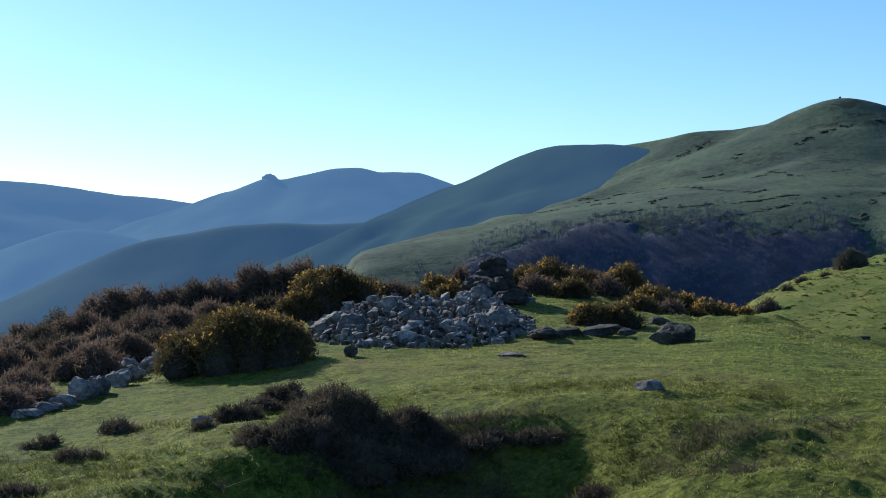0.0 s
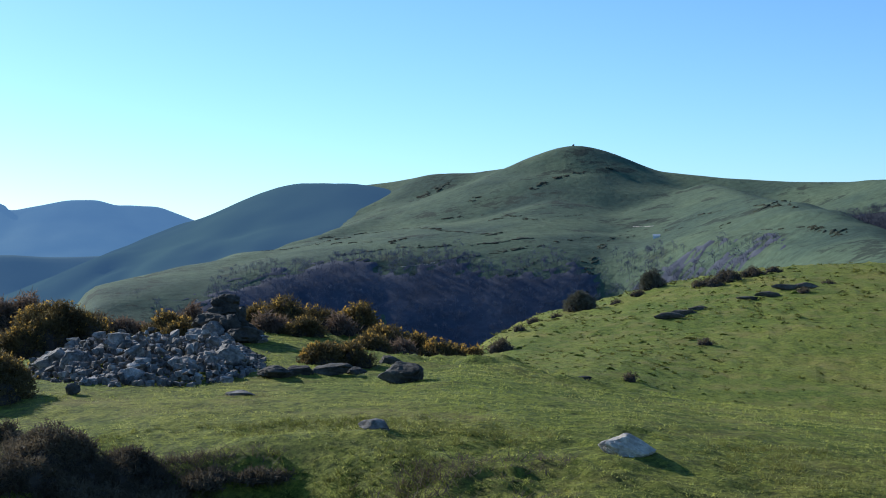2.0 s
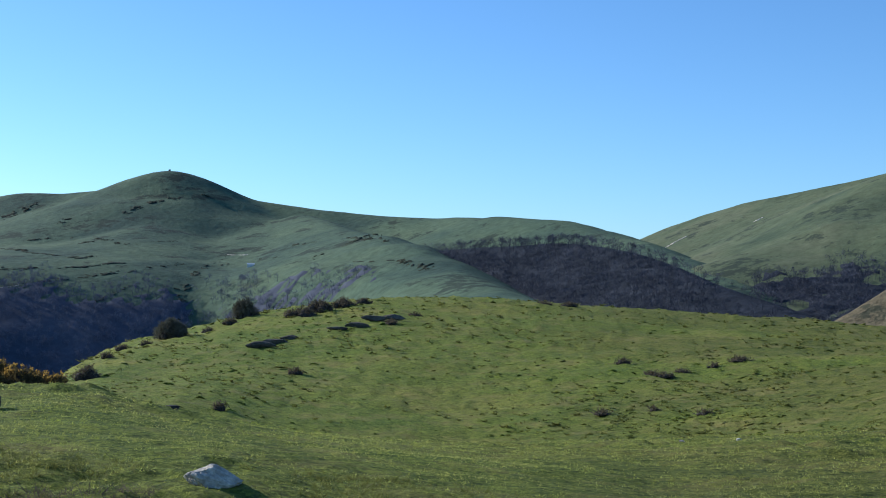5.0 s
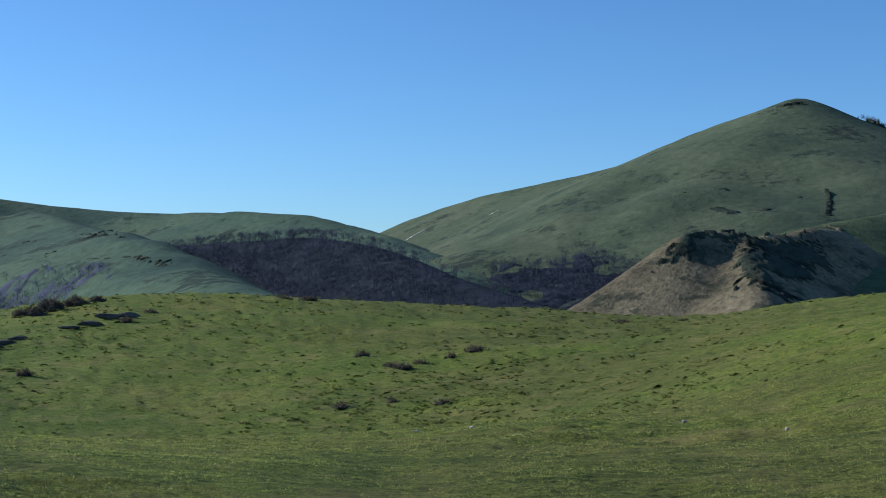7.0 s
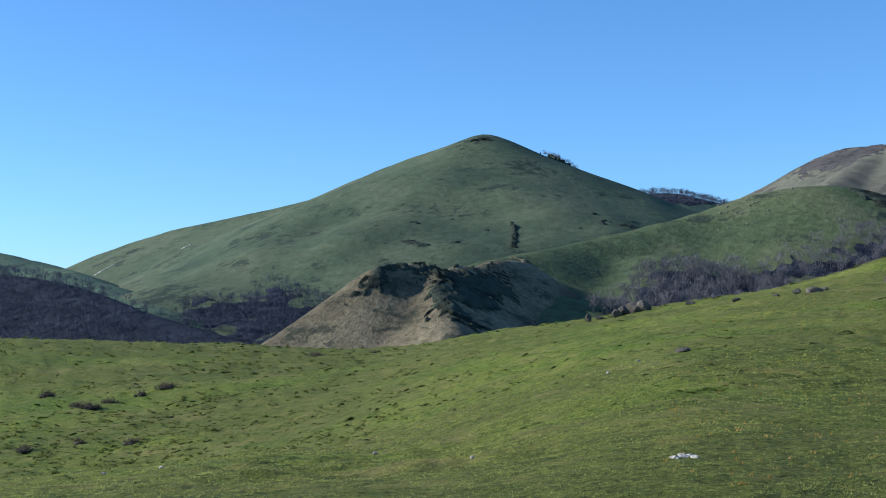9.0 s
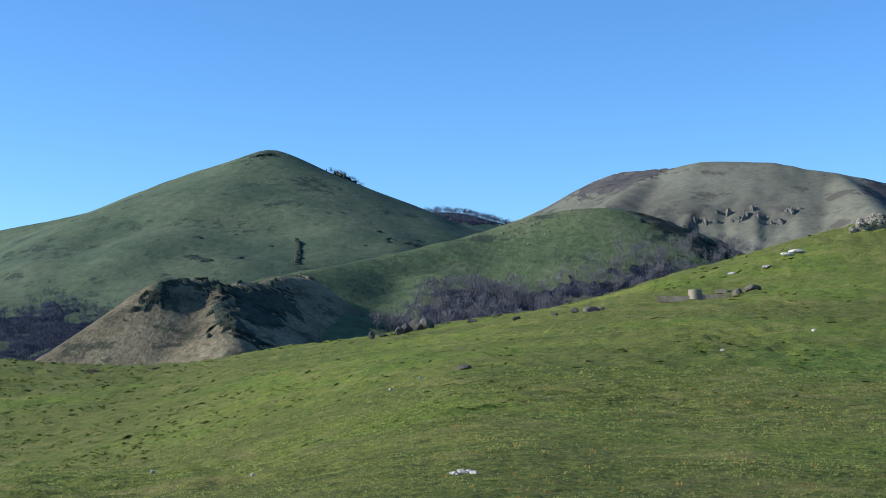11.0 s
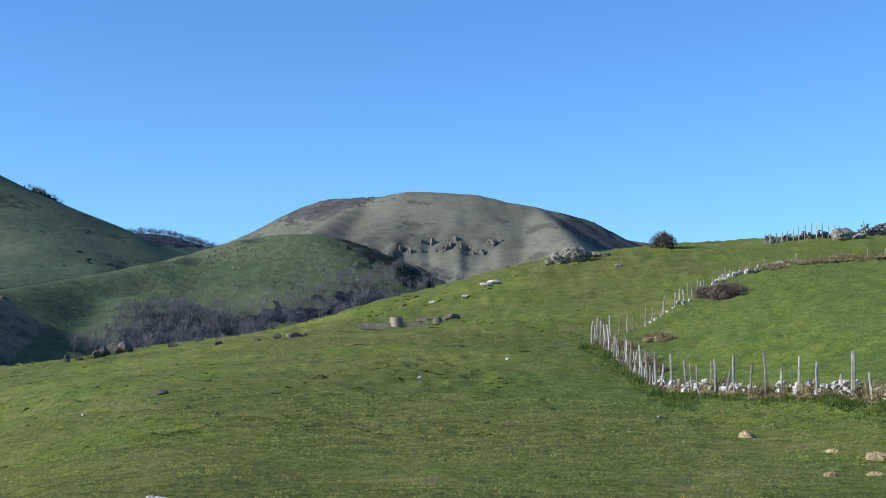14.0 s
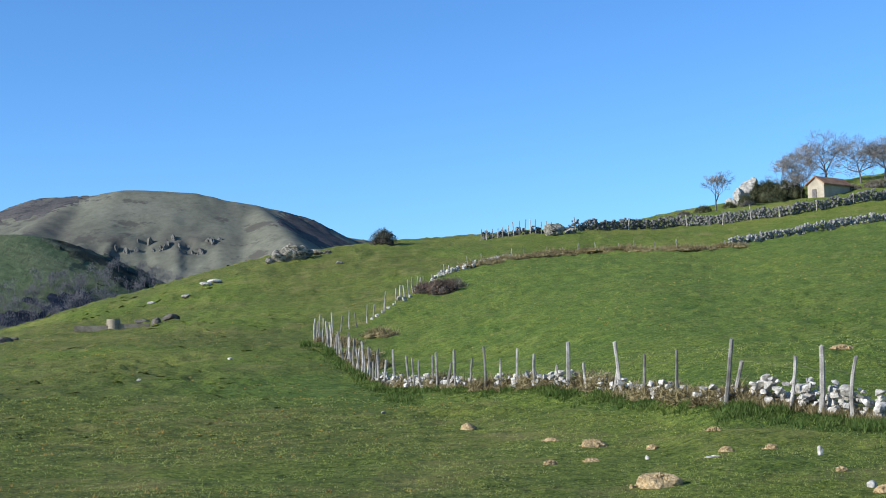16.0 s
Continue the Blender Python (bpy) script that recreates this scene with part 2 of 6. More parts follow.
M_PLASTER = two_tone("cream_plaster", (0.32, 0.26, 0.175), (0.48, 0.4, 0.28), 0.8, 0.85, 6, 0.15)
M_TILE = two_tone("clay_tiles", (0.26, 0.13, 0.07), (0.42, 0.24, 0.13), 1.0, 0.85, 7, 0.3, per_object=0.2)
M_CONCRETE = two_tone("concrete", (0.2, 0.155, 0.1), (0.38, 0.31, 0.21), 2.0, 0.9, 18, 0.3, 0.006)
M_WHITE = two_tone("whitewash", (0.66, 0.65, 0.62), (0.82, 0.81, 0.78), 0.5, 0.8, 5, 0.15)
# Kept dark to carry the undercut shadow below each ledge.
M_LEDGE = two_tone("ledge_rock", (0.05, 0.043, 0.033), (0.18, 0.152, 0.115), 0.8, 0.95, 6, 0.5, 0.04)

# ---- land ----
EYE = 1.6


def at(b, r, z=0.0):
    """The place at a bearing, distance and height."""
    return Vector((r * math.sin(radians(b)), r * math.cos(radians(b)), z))


def smooth(a, b, x):
    t = np.clip((x - a) / (b - a), 0, 1)
    return t * t * (3 - 2 * t)


def hash_noise(x, y, seed):
    """Value noise on a unit lattice, -1 to 1, for arrays."""
    ix, iy = np.floor(x).astype(np.int64), np.floor(y).astype(np.int64)
    fx, fy = x - ix, y - iy
    fx, fy = fx * fx * (3 - 2 * fx), fy * fy * (3 - 2 * fy)

    def h(i, j):
        n = (i * 374761393 + j * 668265263 + seed * 974711) & 0x7FFFFFFF
        n = ((n ^ (n >> 13)) * 1274126177) & 0x7FFFFFFF
        return ((n ^ (n >> 16)) & 0xFFFF) / 32767.5 - 1
    a = h(ix, iy) * (1 - fx) + h(ix + 1, iy) * fx
    b = h(ix, iy + 1) * (1 - fx) + h(ix + 1, iy + 1) * fx
    return a * (1 - fy) + b * fy


def fbm(x, y, seed, octaves=4, gain=0.5):
    v, a = 0.0, 1.0
    for k in range(octaves):
        v = v + a * hash_noise(x * 2.03 ** k + 17.3 * k, y * 2.03 ** k - 9.1 * k, seed + k)
        a *= gain
    return v


def curve_table(rows):
    """A line across the land, given as bearing, distance, height: smooth tables of both over the full circle."""
    rows = sorted(rows)
    b = np.array([q[0] for q in rows], float)
    b = np.r_[b[-1] - 360, b, b[0] + 360]
    grid = np.arange(-180, 180.01, 0.1)
    out = []
    for k in (1, 2):
        v = np.array([q[k] for q in rows], float)
        v = np.r_[v[-1], v, v[0]]
        t = np.interp(grid, b, v)
        w = np.exp(-0.5 * (np.arange(-20, 21) / 8.0) ** 2)
        out.append(np.convolve(np.r_[t[-20:], t, t[:20]], w / w.sum(), "valid"))
    return grid, out[0], out[1]


MID = [(-40, 12, -0.4), (-25, 12, -0.32), (-17, 12, -0.25), (-10, 12, -0.05), (0, 12, 0.1), (8, 12, 0.18), (17, 11, 0.1),
       (25, 12, -0.12), (35, 12, -0.3), (50, 13, -0.2), (60, 14, 0.0), (80, 14, -0.15), (98, 14, -0.15), (140, 14, 0)]
BROW = [(-40, 14, -0.4), (-17, 14.5, -0.23), (-11, 15, -0.08), (-5, 16, 0.07), (2.5, 17, 0.08), (8.2, 18.5, 0.05), (12, 21, 0.03),
        (15, 22, -0.35), (19.8, 24, -0.82), (24, 26, -1.22), (28.6, 28, -1.48), (33, 31, -1.68), (37.6, 34, -1.78), (42, 39, -1.98),
        (46, 38, -1.7), (50, 36, -1.0), (55, 34, -0.2), (58.7, 33, 0.3), (68, 32, 0.2), (82, 31, 0.12), (89, 30, 0.35), (92, 27, 0.64),
        (96.6, 25.5, 0.45), (140, 30, 0.8)]
DIP = [(-40, 26, -1.2), (-17.3, 26, -0.75), (-14, 26, -0.3), (-10, 26, 0.0), (-6, 25, 0.15), (-2, 24, 0.2), (2, 23, 0.35), (6, 24, 0.22),
       (9.3, 24, -0.02), (12, 30, -0.75), (15, 42, -3.2), (20, 50, -4.6), (28, 54, -4.9), (37, 54, -4.0), (42, 52, -3.2), (46, 50, -2.2),
       (50, 48, -1.0), (55, 46, 0.2), (58.7, 45, 0.7), (68, 50, 1.3), (76, 60, 1.6), (78.9, 48, 0.64), (83, 41, 0.72), (88.7, 44, 2.0), (98, 44, 2.4), (140, 60, 2)]
SLOPE = [(-40, 40, -3.5), (-17, 40, -3), (0, 38, -2.6), (7, 40, -2.6), (10, 52, -3.2), (12, 62, -3.4), (15, 75, -3.7), (20, 86, -3.0), (28, 92, -2.3), (37, 90, -2.1),
         (46, 84, -1.65), (50, 84, -0.4), (55, 84, 0.8), (60, 85, 1.9), (64, 88, 3.0), (68, 95, 4.2), (72, 100, 5.6), (76, 101, 6.0), (79.8, 102, 7.1),
         (83, 120, 10.1), (88, 128, 11.2), (92, 130, 11.5), (95, 132, 12.6), (98, 136, 13.6), (140, 130, 8)]
CREST = [(-40, 60, -9), (-17, 60, -8), (0, 60, -8), (7, 60, -6.5), (10, 75, -5.5), (11.9, 92, -4.3), (14.2, 105, -3.05), (16.5, 115, -2.2), (19.2, 122, -1.0),
         (23, 128, 0.2), (26, 130, 0.45), (30, 130, 0.6), (33, 130, 0.15), (37.5, 125, -0.2), (42, 120, -0.5), (46.3, 115, -0.9),
         (48.4, 115, -0.45), (50.6, 118, 0.3), (55, 122, 1.5), (57.4, 124, 2.4), (60, 124, 3.2), (63.9, 126, 4.6), (67.4, 130, 7.3),
         (70, 138, 9.3), (72, 142, 10.8), (73.7, 148, 12.1), (76, 152, 13.3), (78.6, 160, 14.7), (81.3, 166, 15.2), (83, 166, 15.6),
         (86.9, 178, 17.4), (90, 200, 20.4), (93, 215, 23.9), (96.8, 225, 27), (98.2, 230, 28.4), (105, 250, 32), (140, 240, 12)]
BEHIND = [(-40, 180, -50), (0, 180, -48), (12, 240, -40), (40, 260, -28), (60, 260, -20), (78, 300, -8), (90, 330, 16), (105, 350, 24), (140, 340, 10)]
TABLES = [curve_table(q) for q in (MID, BROW, DIP, SLOPE, CREST, BEHIND)]


def ground_z(x, y, fine=True):
    """The height of the pasture at x, y (arrays)."""
    x, y = np.asarray(x, float), np.asarray(y, float)
    b = np.degrees(np.arctan2(x, y))
    r = np.hypot(x, y)
    one = np.ones_like(r)
    R = [0 * one, 6 * one] + [np.interp(b, t[0], t[1]) for t in TABLES] + [900 * one, 1800 * one, 4950 * one]
    Z = [0 * one, -0.05 * one] + [np.interp(b, t[0], t[2]) for t in TABLES] + [-150 * one, -200 * one, -210 * one]
    R, Z = np.stack(R), np.stack(Z)
    h = np.diff(R, axis=0)
    s = np.diff(Z, axis=0) / h
    d = np.zeros_like(Z)
    same = s[:-1] * s[1:] > 0
    w1, w2 = 2 * h[1:] + h[:-1], h[1:] + 2 * h[:-1]
    with np.errstate(divide="ignore", invalid="ignore"):
        d[1:-1] = np.where(same, (w1 + w2) / (w1 / s[:-1] + w2 / s[1:]), 0)
    d[-1] = 0
    z = np.zeros_like(r)
    for k in range(len(h)):
        inside = (r >= R[k]) & (r < R[k + 1])
        t = np.where(inside, (r - R[k]) / h[k], 0)
        v = (Z[k] * (1 + 2 * t) + h[k] * d[k] * t) * (1 - t) ** 2 + (Z[k + 1] * (3 - 2 * t) - h[k] * d[k + 1] * (1 - t)) * t * t
        z = np.where(inside, v, z)
    # the low bank in front of the knoll
    win = smooth(-15, -8, b) * (1 - 0.75 * smooth(2, 10, b)) * (1 - smooth(14, 26, b))
    edge = np.interp(b, [-14, -8, -4, 3, 9, 20], [9.9, 10.6, 11.0, 10.8, 10.2, 9.9]) + 0.15 * hash_noise(b * 0.2, 0 * b, 5) + 0.14 * fbm(x * 0.9, y * 0.9, 6, 3)
    z = z - 0.5 * win * (1 - smooth(-0.95, 0.15, r - edge)) * smooth(3, 6, r)
    # uneven turf
    near = 1 - smooth(250, 500, r)
    z = z + near * (0.05 * fbm(x * 0.35, y * 0.35, 3, 3) * smooth(4, 9, r) + 0.0016 * np.minimum(r, 150) * fbm(x * 0.09, y * 0.09, 8, 2) * smooth(20, 60, r))
    if fine:
        bumpy = 0.016 + 0.03 * (1 - smooth(10.5, 14, r)) * smooth(30, 15, b) + 0.045 * smooth(-0.1, 0.7, fbm(x * 0.2, y * 0.2, 21, 3)) + 0.0009 * np.clip(r - 20, 0, 110)
        tufty = smooth(-0.5, 0.5, fbm(x * 0.4, y * 0.4, 27, 3)) * smooth(4, 7, r) * (1 - smooth(45, 70, r)) * (1 - 0.55 * smooth(30, 60, b)) * (1 + 0.8 * (1 - smooth(10, 12, r)) * (1 - smooth(18, 30, b)))
        z = z + tufty * (0.016 + 0.0012 * r) * (np.abs(hash_noise(x * 4.1 + 0.6 * y, y * 4.1, 33)) + 0.5 * np.abs(hash_noise(x * 9.7, y * 9.7 - 2.3 * x, 35)) - 0.5)
        z = z + near * bumpy * fbm(x * 1.6, y * 1.6, 31, 4, 0.6) * smooth(3, 6, r)
    return z


def gz(x, y):
    return float(ground_z(np.array([x]), np.array([y]))[0])


def on_ground(b, r, sink=0.0):
    p = at(b, r)
    p.z = gz(p.x, p.y) - sink
    return p


def grid_mesh(name, P, mat, closed=False):
    """A mesh from a grid of places (rows, columns, 3)."""
    nr, nc = P.shape[:2]
    idx = np.arange(nr * nc).reshape(nr, nc)
    if closed:
        idx = np.c_[idx, idx[:, :1]]
    q = np.stack([idx[:-1, :-1], idx[:-1, 1:], idx[1:, 1:], idx[1:, :-1]], -1).reshape(-1, 4)
    me = bpy.data.meshes.new(name)
    me.vertices.add(nr * nc)
    me.vertices.foreach_set("co", P.reshape(-1).astype(np.float32))
    me.loops.add(q.size)
    me.loops.foreach_set("vertex_index", q.reshape(-1).astype(np.int32))
    me.polygons.add(len(q))
    me.polygons.foreach_set("loop_start", np.arange(0, q.size, 4, dtype=np.int32))
    me.polygons.foreach_set("use_smooth", np.ones(len(q), bool))
    me.update(calc_edges=True)
    me.materials.append(mat)
    return me


bear = np.r_[np.arange(-180, -24, 3.0), np.arange(-24, 102, 0.2), np.arange(102, 180, 3.0)]
dist = np.r_[0.0, 2, 4, 5, 6.2, 7.2 * 1.0072 ** np.arange(0, 236), 39.7 * 1.0135 ** np.arange(0, 124), np.geomspace(215, 4950, 36)]
BB, DD = np.meshgrid(np.radians(bear), dist)
GX, GY = DD * np.sin(BB), DD * np.cos(BB)
ground = new("ground", grid_mesh("ground", np.stack([GX, GY, ground_z(GX, GY)], -1)[:, ::-1], M_PASTURE, closed=True))

FIELD = [(97.8, 25.4), (94.49, 27.1), (92.03, 27.4), (87.97, 34.6), (82.58, 41.8), (78.51, 49.9), (76.7, 63.2), (75.73, 72), (77.77, 81), (79.45, 93), (81.9, 112.6), (85.76, 123.5), (92.22, 124), (98.17, 136), (104, 142), (104, 24)]


def inside(Q, O):
    """Which of the places lie in an outline."""
    hit, j = np.zeros(len(Q), bool), len(O) - 1
    for i in range(len(O)):
        with np.errstate(divide="ignore", invalid="ignore"):
            cut = Q[:, 0] < (O[j, 0] - O[i, 0]) * (Q[:, 1] - O[i, 1]) / (O[j, 1] - O[i, 1]) + O[i, 0]
        hit ^= ((O[i, 1] > Q[:, 1]) != (O[j, 1] > Q[:, 1])) & cut
        j = i
    return hit


def set_lush(me):
    """Marks the lusher sward inside the fence and along its foot, and the olive slopes dimmed as side-lit."""
    co = np.zeros(len(me.vertices) * 3, np.float32)
    me.vertices.foreach_get("co", co)
    Q = co.reshape(-1, 3)[:, :2].astype(float)
    O = np.array([at(b, r)[:2] for b, r in FIELD])
    v = inside(Q, O) * 0.8
    corner = np.array(at(77.6, 47)[:2])
    v = np.maximum(v, 0.9 * (1 - smooth(4, 11, np.hypot(Q[:, 0] - corner[0], Q[:, 1] - corner[1]))))
    v = np.maximum(v, 0.7 * inside(Q, np.array([at(b, r * 0.9)[:2] for b, r in FIELD])) * (np.hypot(Q[:, 0], Q[:, 1]) < 60))
    me.attributes.new("lush", "FLOAT", "POINT").data.foreach_set("value", v.astype(np.float32))
    bearing = np.degrees(np.arctan2(Q[:, 0], Q[:, 1])) + 5 * fbm(Q[:, 0] * 0.06, Q[:, 1] * 0.06, 57, 3)
    moor = 0.75 * smooth(22, 40, bearing) * (1 - 0.75 * smooth(72, 92, bearing)) * (1 - v) * smooth(-0.7, 0.4, fbm(Q[:, 0] * 0.11, Q[:, 1] * 0.11, 58, 3) + 0.25)
    me.attributes.new("sidelit_olive", "FLOAT", "POINT").data.foreach_set("value", moor.astype(np.float32))


set_lush(ground.data)
tagged(ground, "uneven short-grazed green pasture on an open hilltop", "ground", kind="structure")


def spline(rows, step):
    """Points along a ridge given as bearing, distance, angle above the eye's level."""
    P = np.array([at(b, r, EYE + r * math.tan(radians(e))) for b, r, e in rows])
    P = np.r_[[2 * P[0] - P[1]], P, [2 * P[-1] - P[-2]]]
    out = []
    for k in range(1, len(P) - 2):
        p0, p1, p2, p3 = P[k - 1:k + 3]
        n = max(2, int(np.linalg.norm(p2 - p1) / step))
        t = np.linspace(0, 1, n, endpoint=False)[:, None]
        m1, m2 = (p2 - p0) * 0.4, (p3 - p1) * 0.4
        out.append((2 * t ** 3 - 3 * t ** 2 + 1) * p1 + (t ** 3 - 2 * t ** 2 + t) * m1 + (-2 * t ** 3 + 3 * t ** 2) * p2 + (t ** 3 - t ** 2) * m2)
    return np.concatenate(out + [P[-2:-1]])


def mountain_z(X, Y, lines, slopes, crown, seed, rough, brow):
    """A mountain's height: the highest of the slopes that fall from its ridges."""
    z, off = np.full(X.shape, -1e9), np.full(X.shape, 1e18)
    for L, slope in zip(lines, slopes):
        for a, c in zip(L[:-1], L[1:]):
            d = c - a
            t = np.clip(((X - a[0]) * d[0] + (Y - a[1]) * d[1]) / (d[0] ** 2 + d[1] ** 2), 0, 1)
            q = (X - a[0] - t * d[0]) ** 2 + (Y - a[1] - t * d[1]) ** 2
            off = np.minimum(off, q)
            z = np.maximum(z, a[2] + t * d[2] - slope * (np.sqrt(q + crown ** 2) - crown) - brow * (1 - np.exp(-q / (90.0 * brow * brow + 1))))
    off = smooth(10, 280, np.sqrt(off))
    rill = np.abs(fbm(X * 0.008, Y * 0.008, seed + 3, 4, 0.5))
    return z + rough * off * np.minimum(fbm(X * 0.005, Y * 0.005, seed, 5, 0.5) * 0.8 - 0.6 + 0.7 * rill, 0.35) + rough * 0.03 * (1 - off) * fbm(X * 0.03, Y * 0.03, seed + 9, 2)


def mountain(name, ridges, slopes, mat, label, crown=40.0, step=9.0, reach=700.0, seed=1, rough=12.0, cat="mountain", brow=4.0, shape=None):
    lines = [spline(r, 40) for r in ridges]
    A = np.concatenate(lines)
    # a grid that lies along the main ridge
    p, q = lines[0][0, :2], lines[0][-1, :2]
    u = (q - p) / np.linalg.norm(q - p)
    v = np.array([-u[1], u[0]])
    s, t = A[:, :2] @ u, A[:, :2] @ v
    S, T = np.meshgrid(np.arange(s.min() - reach, s.max() + reach, step), np.arange(t.min() - reach, t.max() + reach, step))
    X, Y = S * u[0] + T * v[0], S * u[1] + T * v[1]
    Z = mountain_z(X, Y, lines, slopes, crown, seed, rough, brow)
    if shape:
        Z = shape(X, Y, Z)
    for k in range(2):  # soften the creases
        Z[1:-1, 1:-1] = (4 * Z[1:-1, 1:-1] + Z[:-2, 1:-1] + Z[2:, 1:-1] + Z[1:-1, :-2] + Z[1:-1, 2:]) / 8
    me = grid_mesh(name, np.stack([X, Y, Z], -1), mat)
    bm = bmesh.new()
    bm.from_mesh(me)
    bmesh.ops.delete(bm, geom=[f for f in bm.verts if f.co.z < -215 or f.co.xy.length < 260], context="VERTS")
    bm.to_mesh(me)
    bm.free()
    ob = new(name, me)
    tagged(ob, label, cat, kind="structure")

    def height(x, y):
        x, y = np.asarray(x, float), np.asarray(y, float)
        z = mountain_z(x, y, lines, slopes, crown, seed, rough, brow)
        return shape(x, y, z) if shape else z
    return height


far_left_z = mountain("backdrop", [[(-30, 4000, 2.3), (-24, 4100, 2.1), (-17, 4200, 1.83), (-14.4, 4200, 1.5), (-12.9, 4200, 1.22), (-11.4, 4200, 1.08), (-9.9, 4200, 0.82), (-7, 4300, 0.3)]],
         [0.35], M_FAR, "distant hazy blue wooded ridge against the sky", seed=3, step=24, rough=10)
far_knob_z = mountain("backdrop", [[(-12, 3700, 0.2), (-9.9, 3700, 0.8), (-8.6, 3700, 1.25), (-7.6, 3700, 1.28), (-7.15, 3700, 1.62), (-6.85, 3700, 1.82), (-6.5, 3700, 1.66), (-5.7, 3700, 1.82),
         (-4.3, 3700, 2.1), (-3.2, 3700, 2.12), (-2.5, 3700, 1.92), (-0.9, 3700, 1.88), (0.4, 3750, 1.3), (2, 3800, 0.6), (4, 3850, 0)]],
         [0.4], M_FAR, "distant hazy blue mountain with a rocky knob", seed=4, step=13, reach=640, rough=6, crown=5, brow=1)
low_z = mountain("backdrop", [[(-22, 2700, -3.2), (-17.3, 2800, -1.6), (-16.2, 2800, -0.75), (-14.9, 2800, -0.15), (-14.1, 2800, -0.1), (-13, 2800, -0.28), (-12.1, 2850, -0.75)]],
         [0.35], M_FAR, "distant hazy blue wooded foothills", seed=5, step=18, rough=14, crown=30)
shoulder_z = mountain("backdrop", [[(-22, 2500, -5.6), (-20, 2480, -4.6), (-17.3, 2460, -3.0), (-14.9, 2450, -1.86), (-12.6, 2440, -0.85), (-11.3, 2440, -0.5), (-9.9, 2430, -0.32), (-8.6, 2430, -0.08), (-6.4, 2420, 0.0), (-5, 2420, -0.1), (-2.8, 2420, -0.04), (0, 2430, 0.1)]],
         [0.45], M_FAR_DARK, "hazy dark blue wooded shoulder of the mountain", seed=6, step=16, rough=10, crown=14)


def steep_foot(X, Y, Z):
    """The green mountain steepens towards its foot, falls away behind its front ridge, and is stepped by terraces."""
    b, r = np.degrees(np.arctan2(X, Y)), np.hypot(X, Y)
    start = np.interp(b, [-3, 0, 4, 8, 12, 17, 20, 22.5, 25, 27], [1230, 1330, 1400, 1430, 1420, 1400, 1290, 1180, 950, 600])
    d = np.maximum(start - r, 0)
    fall = np.where(d < 250, 0.0013 * d * d, 81.25 + 0.65 * (d - 250)) * (1 - smooth(24, 27, b))
    crest = np.interp(b, [-3, -1.9, 0.4, 2.7, 4.9, 6.7, 8.3], [1335, 1380, 1460, 1540, 1620, 1700, 1800])
    valley = (1 - smooth(4.0, 6.5, b)) * smooth(crest + 30, crest + 220, r)
    steps = np.sin((Z + 7 * fbm(X * 0.004, Y * 0.004, 43, 3)) * 0.42) * (1 - smooth(25, 29, b)) * smooth(1900, 1650, r) * smooth(0.0, 0.5, fbm(X * 0.003, Y * 0.003, 47, 2) + 0.3)
    return Z - fall - 160 * valley - 200 * smooth(-3.2, -8, b) + 1.7 * steps


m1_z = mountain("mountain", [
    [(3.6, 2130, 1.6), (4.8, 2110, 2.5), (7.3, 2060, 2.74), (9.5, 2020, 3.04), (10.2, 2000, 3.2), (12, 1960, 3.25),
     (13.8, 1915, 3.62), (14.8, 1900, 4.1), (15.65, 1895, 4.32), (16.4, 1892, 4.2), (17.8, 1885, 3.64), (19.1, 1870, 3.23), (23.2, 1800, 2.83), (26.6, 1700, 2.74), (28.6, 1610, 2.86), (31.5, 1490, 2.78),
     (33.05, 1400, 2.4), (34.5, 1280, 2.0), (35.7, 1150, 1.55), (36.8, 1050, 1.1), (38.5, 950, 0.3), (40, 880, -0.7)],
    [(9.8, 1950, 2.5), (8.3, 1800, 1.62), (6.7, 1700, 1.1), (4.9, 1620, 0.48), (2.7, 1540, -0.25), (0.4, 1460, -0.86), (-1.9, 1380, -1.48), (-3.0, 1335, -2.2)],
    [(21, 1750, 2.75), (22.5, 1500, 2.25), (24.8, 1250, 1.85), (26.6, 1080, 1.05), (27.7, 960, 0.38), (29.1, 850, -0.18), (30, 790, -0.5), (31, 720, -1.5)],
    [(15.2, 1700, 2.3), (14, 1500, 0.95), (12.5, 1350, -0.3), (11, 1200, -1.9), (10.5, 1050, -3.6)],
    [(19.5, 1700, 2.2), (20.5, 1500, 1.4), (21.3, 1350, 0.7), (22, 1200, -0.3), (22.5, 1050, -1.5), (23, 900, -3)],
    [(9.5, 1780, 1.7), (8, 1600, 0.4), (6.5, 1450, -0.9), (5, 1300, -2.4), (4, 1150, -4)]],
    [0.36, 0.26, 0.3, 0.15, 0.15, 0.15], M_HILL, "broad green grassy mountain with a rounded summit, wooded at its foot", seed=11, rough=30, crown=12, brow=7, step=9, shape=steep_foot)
# Extra ridge before the mountain; its glow stands for the flank's hazy shade.
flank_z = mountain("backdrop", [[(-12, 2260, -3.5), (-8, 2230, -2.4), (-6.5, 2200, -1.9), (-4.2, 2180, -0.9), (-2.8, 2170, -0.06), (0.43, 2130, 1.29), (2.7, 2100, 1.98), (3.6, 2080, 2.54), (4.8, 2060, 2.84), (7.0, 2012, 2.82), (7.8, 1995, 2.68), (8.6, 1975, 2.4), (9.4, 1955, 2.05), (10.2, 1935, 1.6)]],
    [0.4], M_FLANK_HAZE, "added blue-green flank of the mountain, its haze and shade glowing", seed=22, rough=26, crown=12, step=12, brow=6)
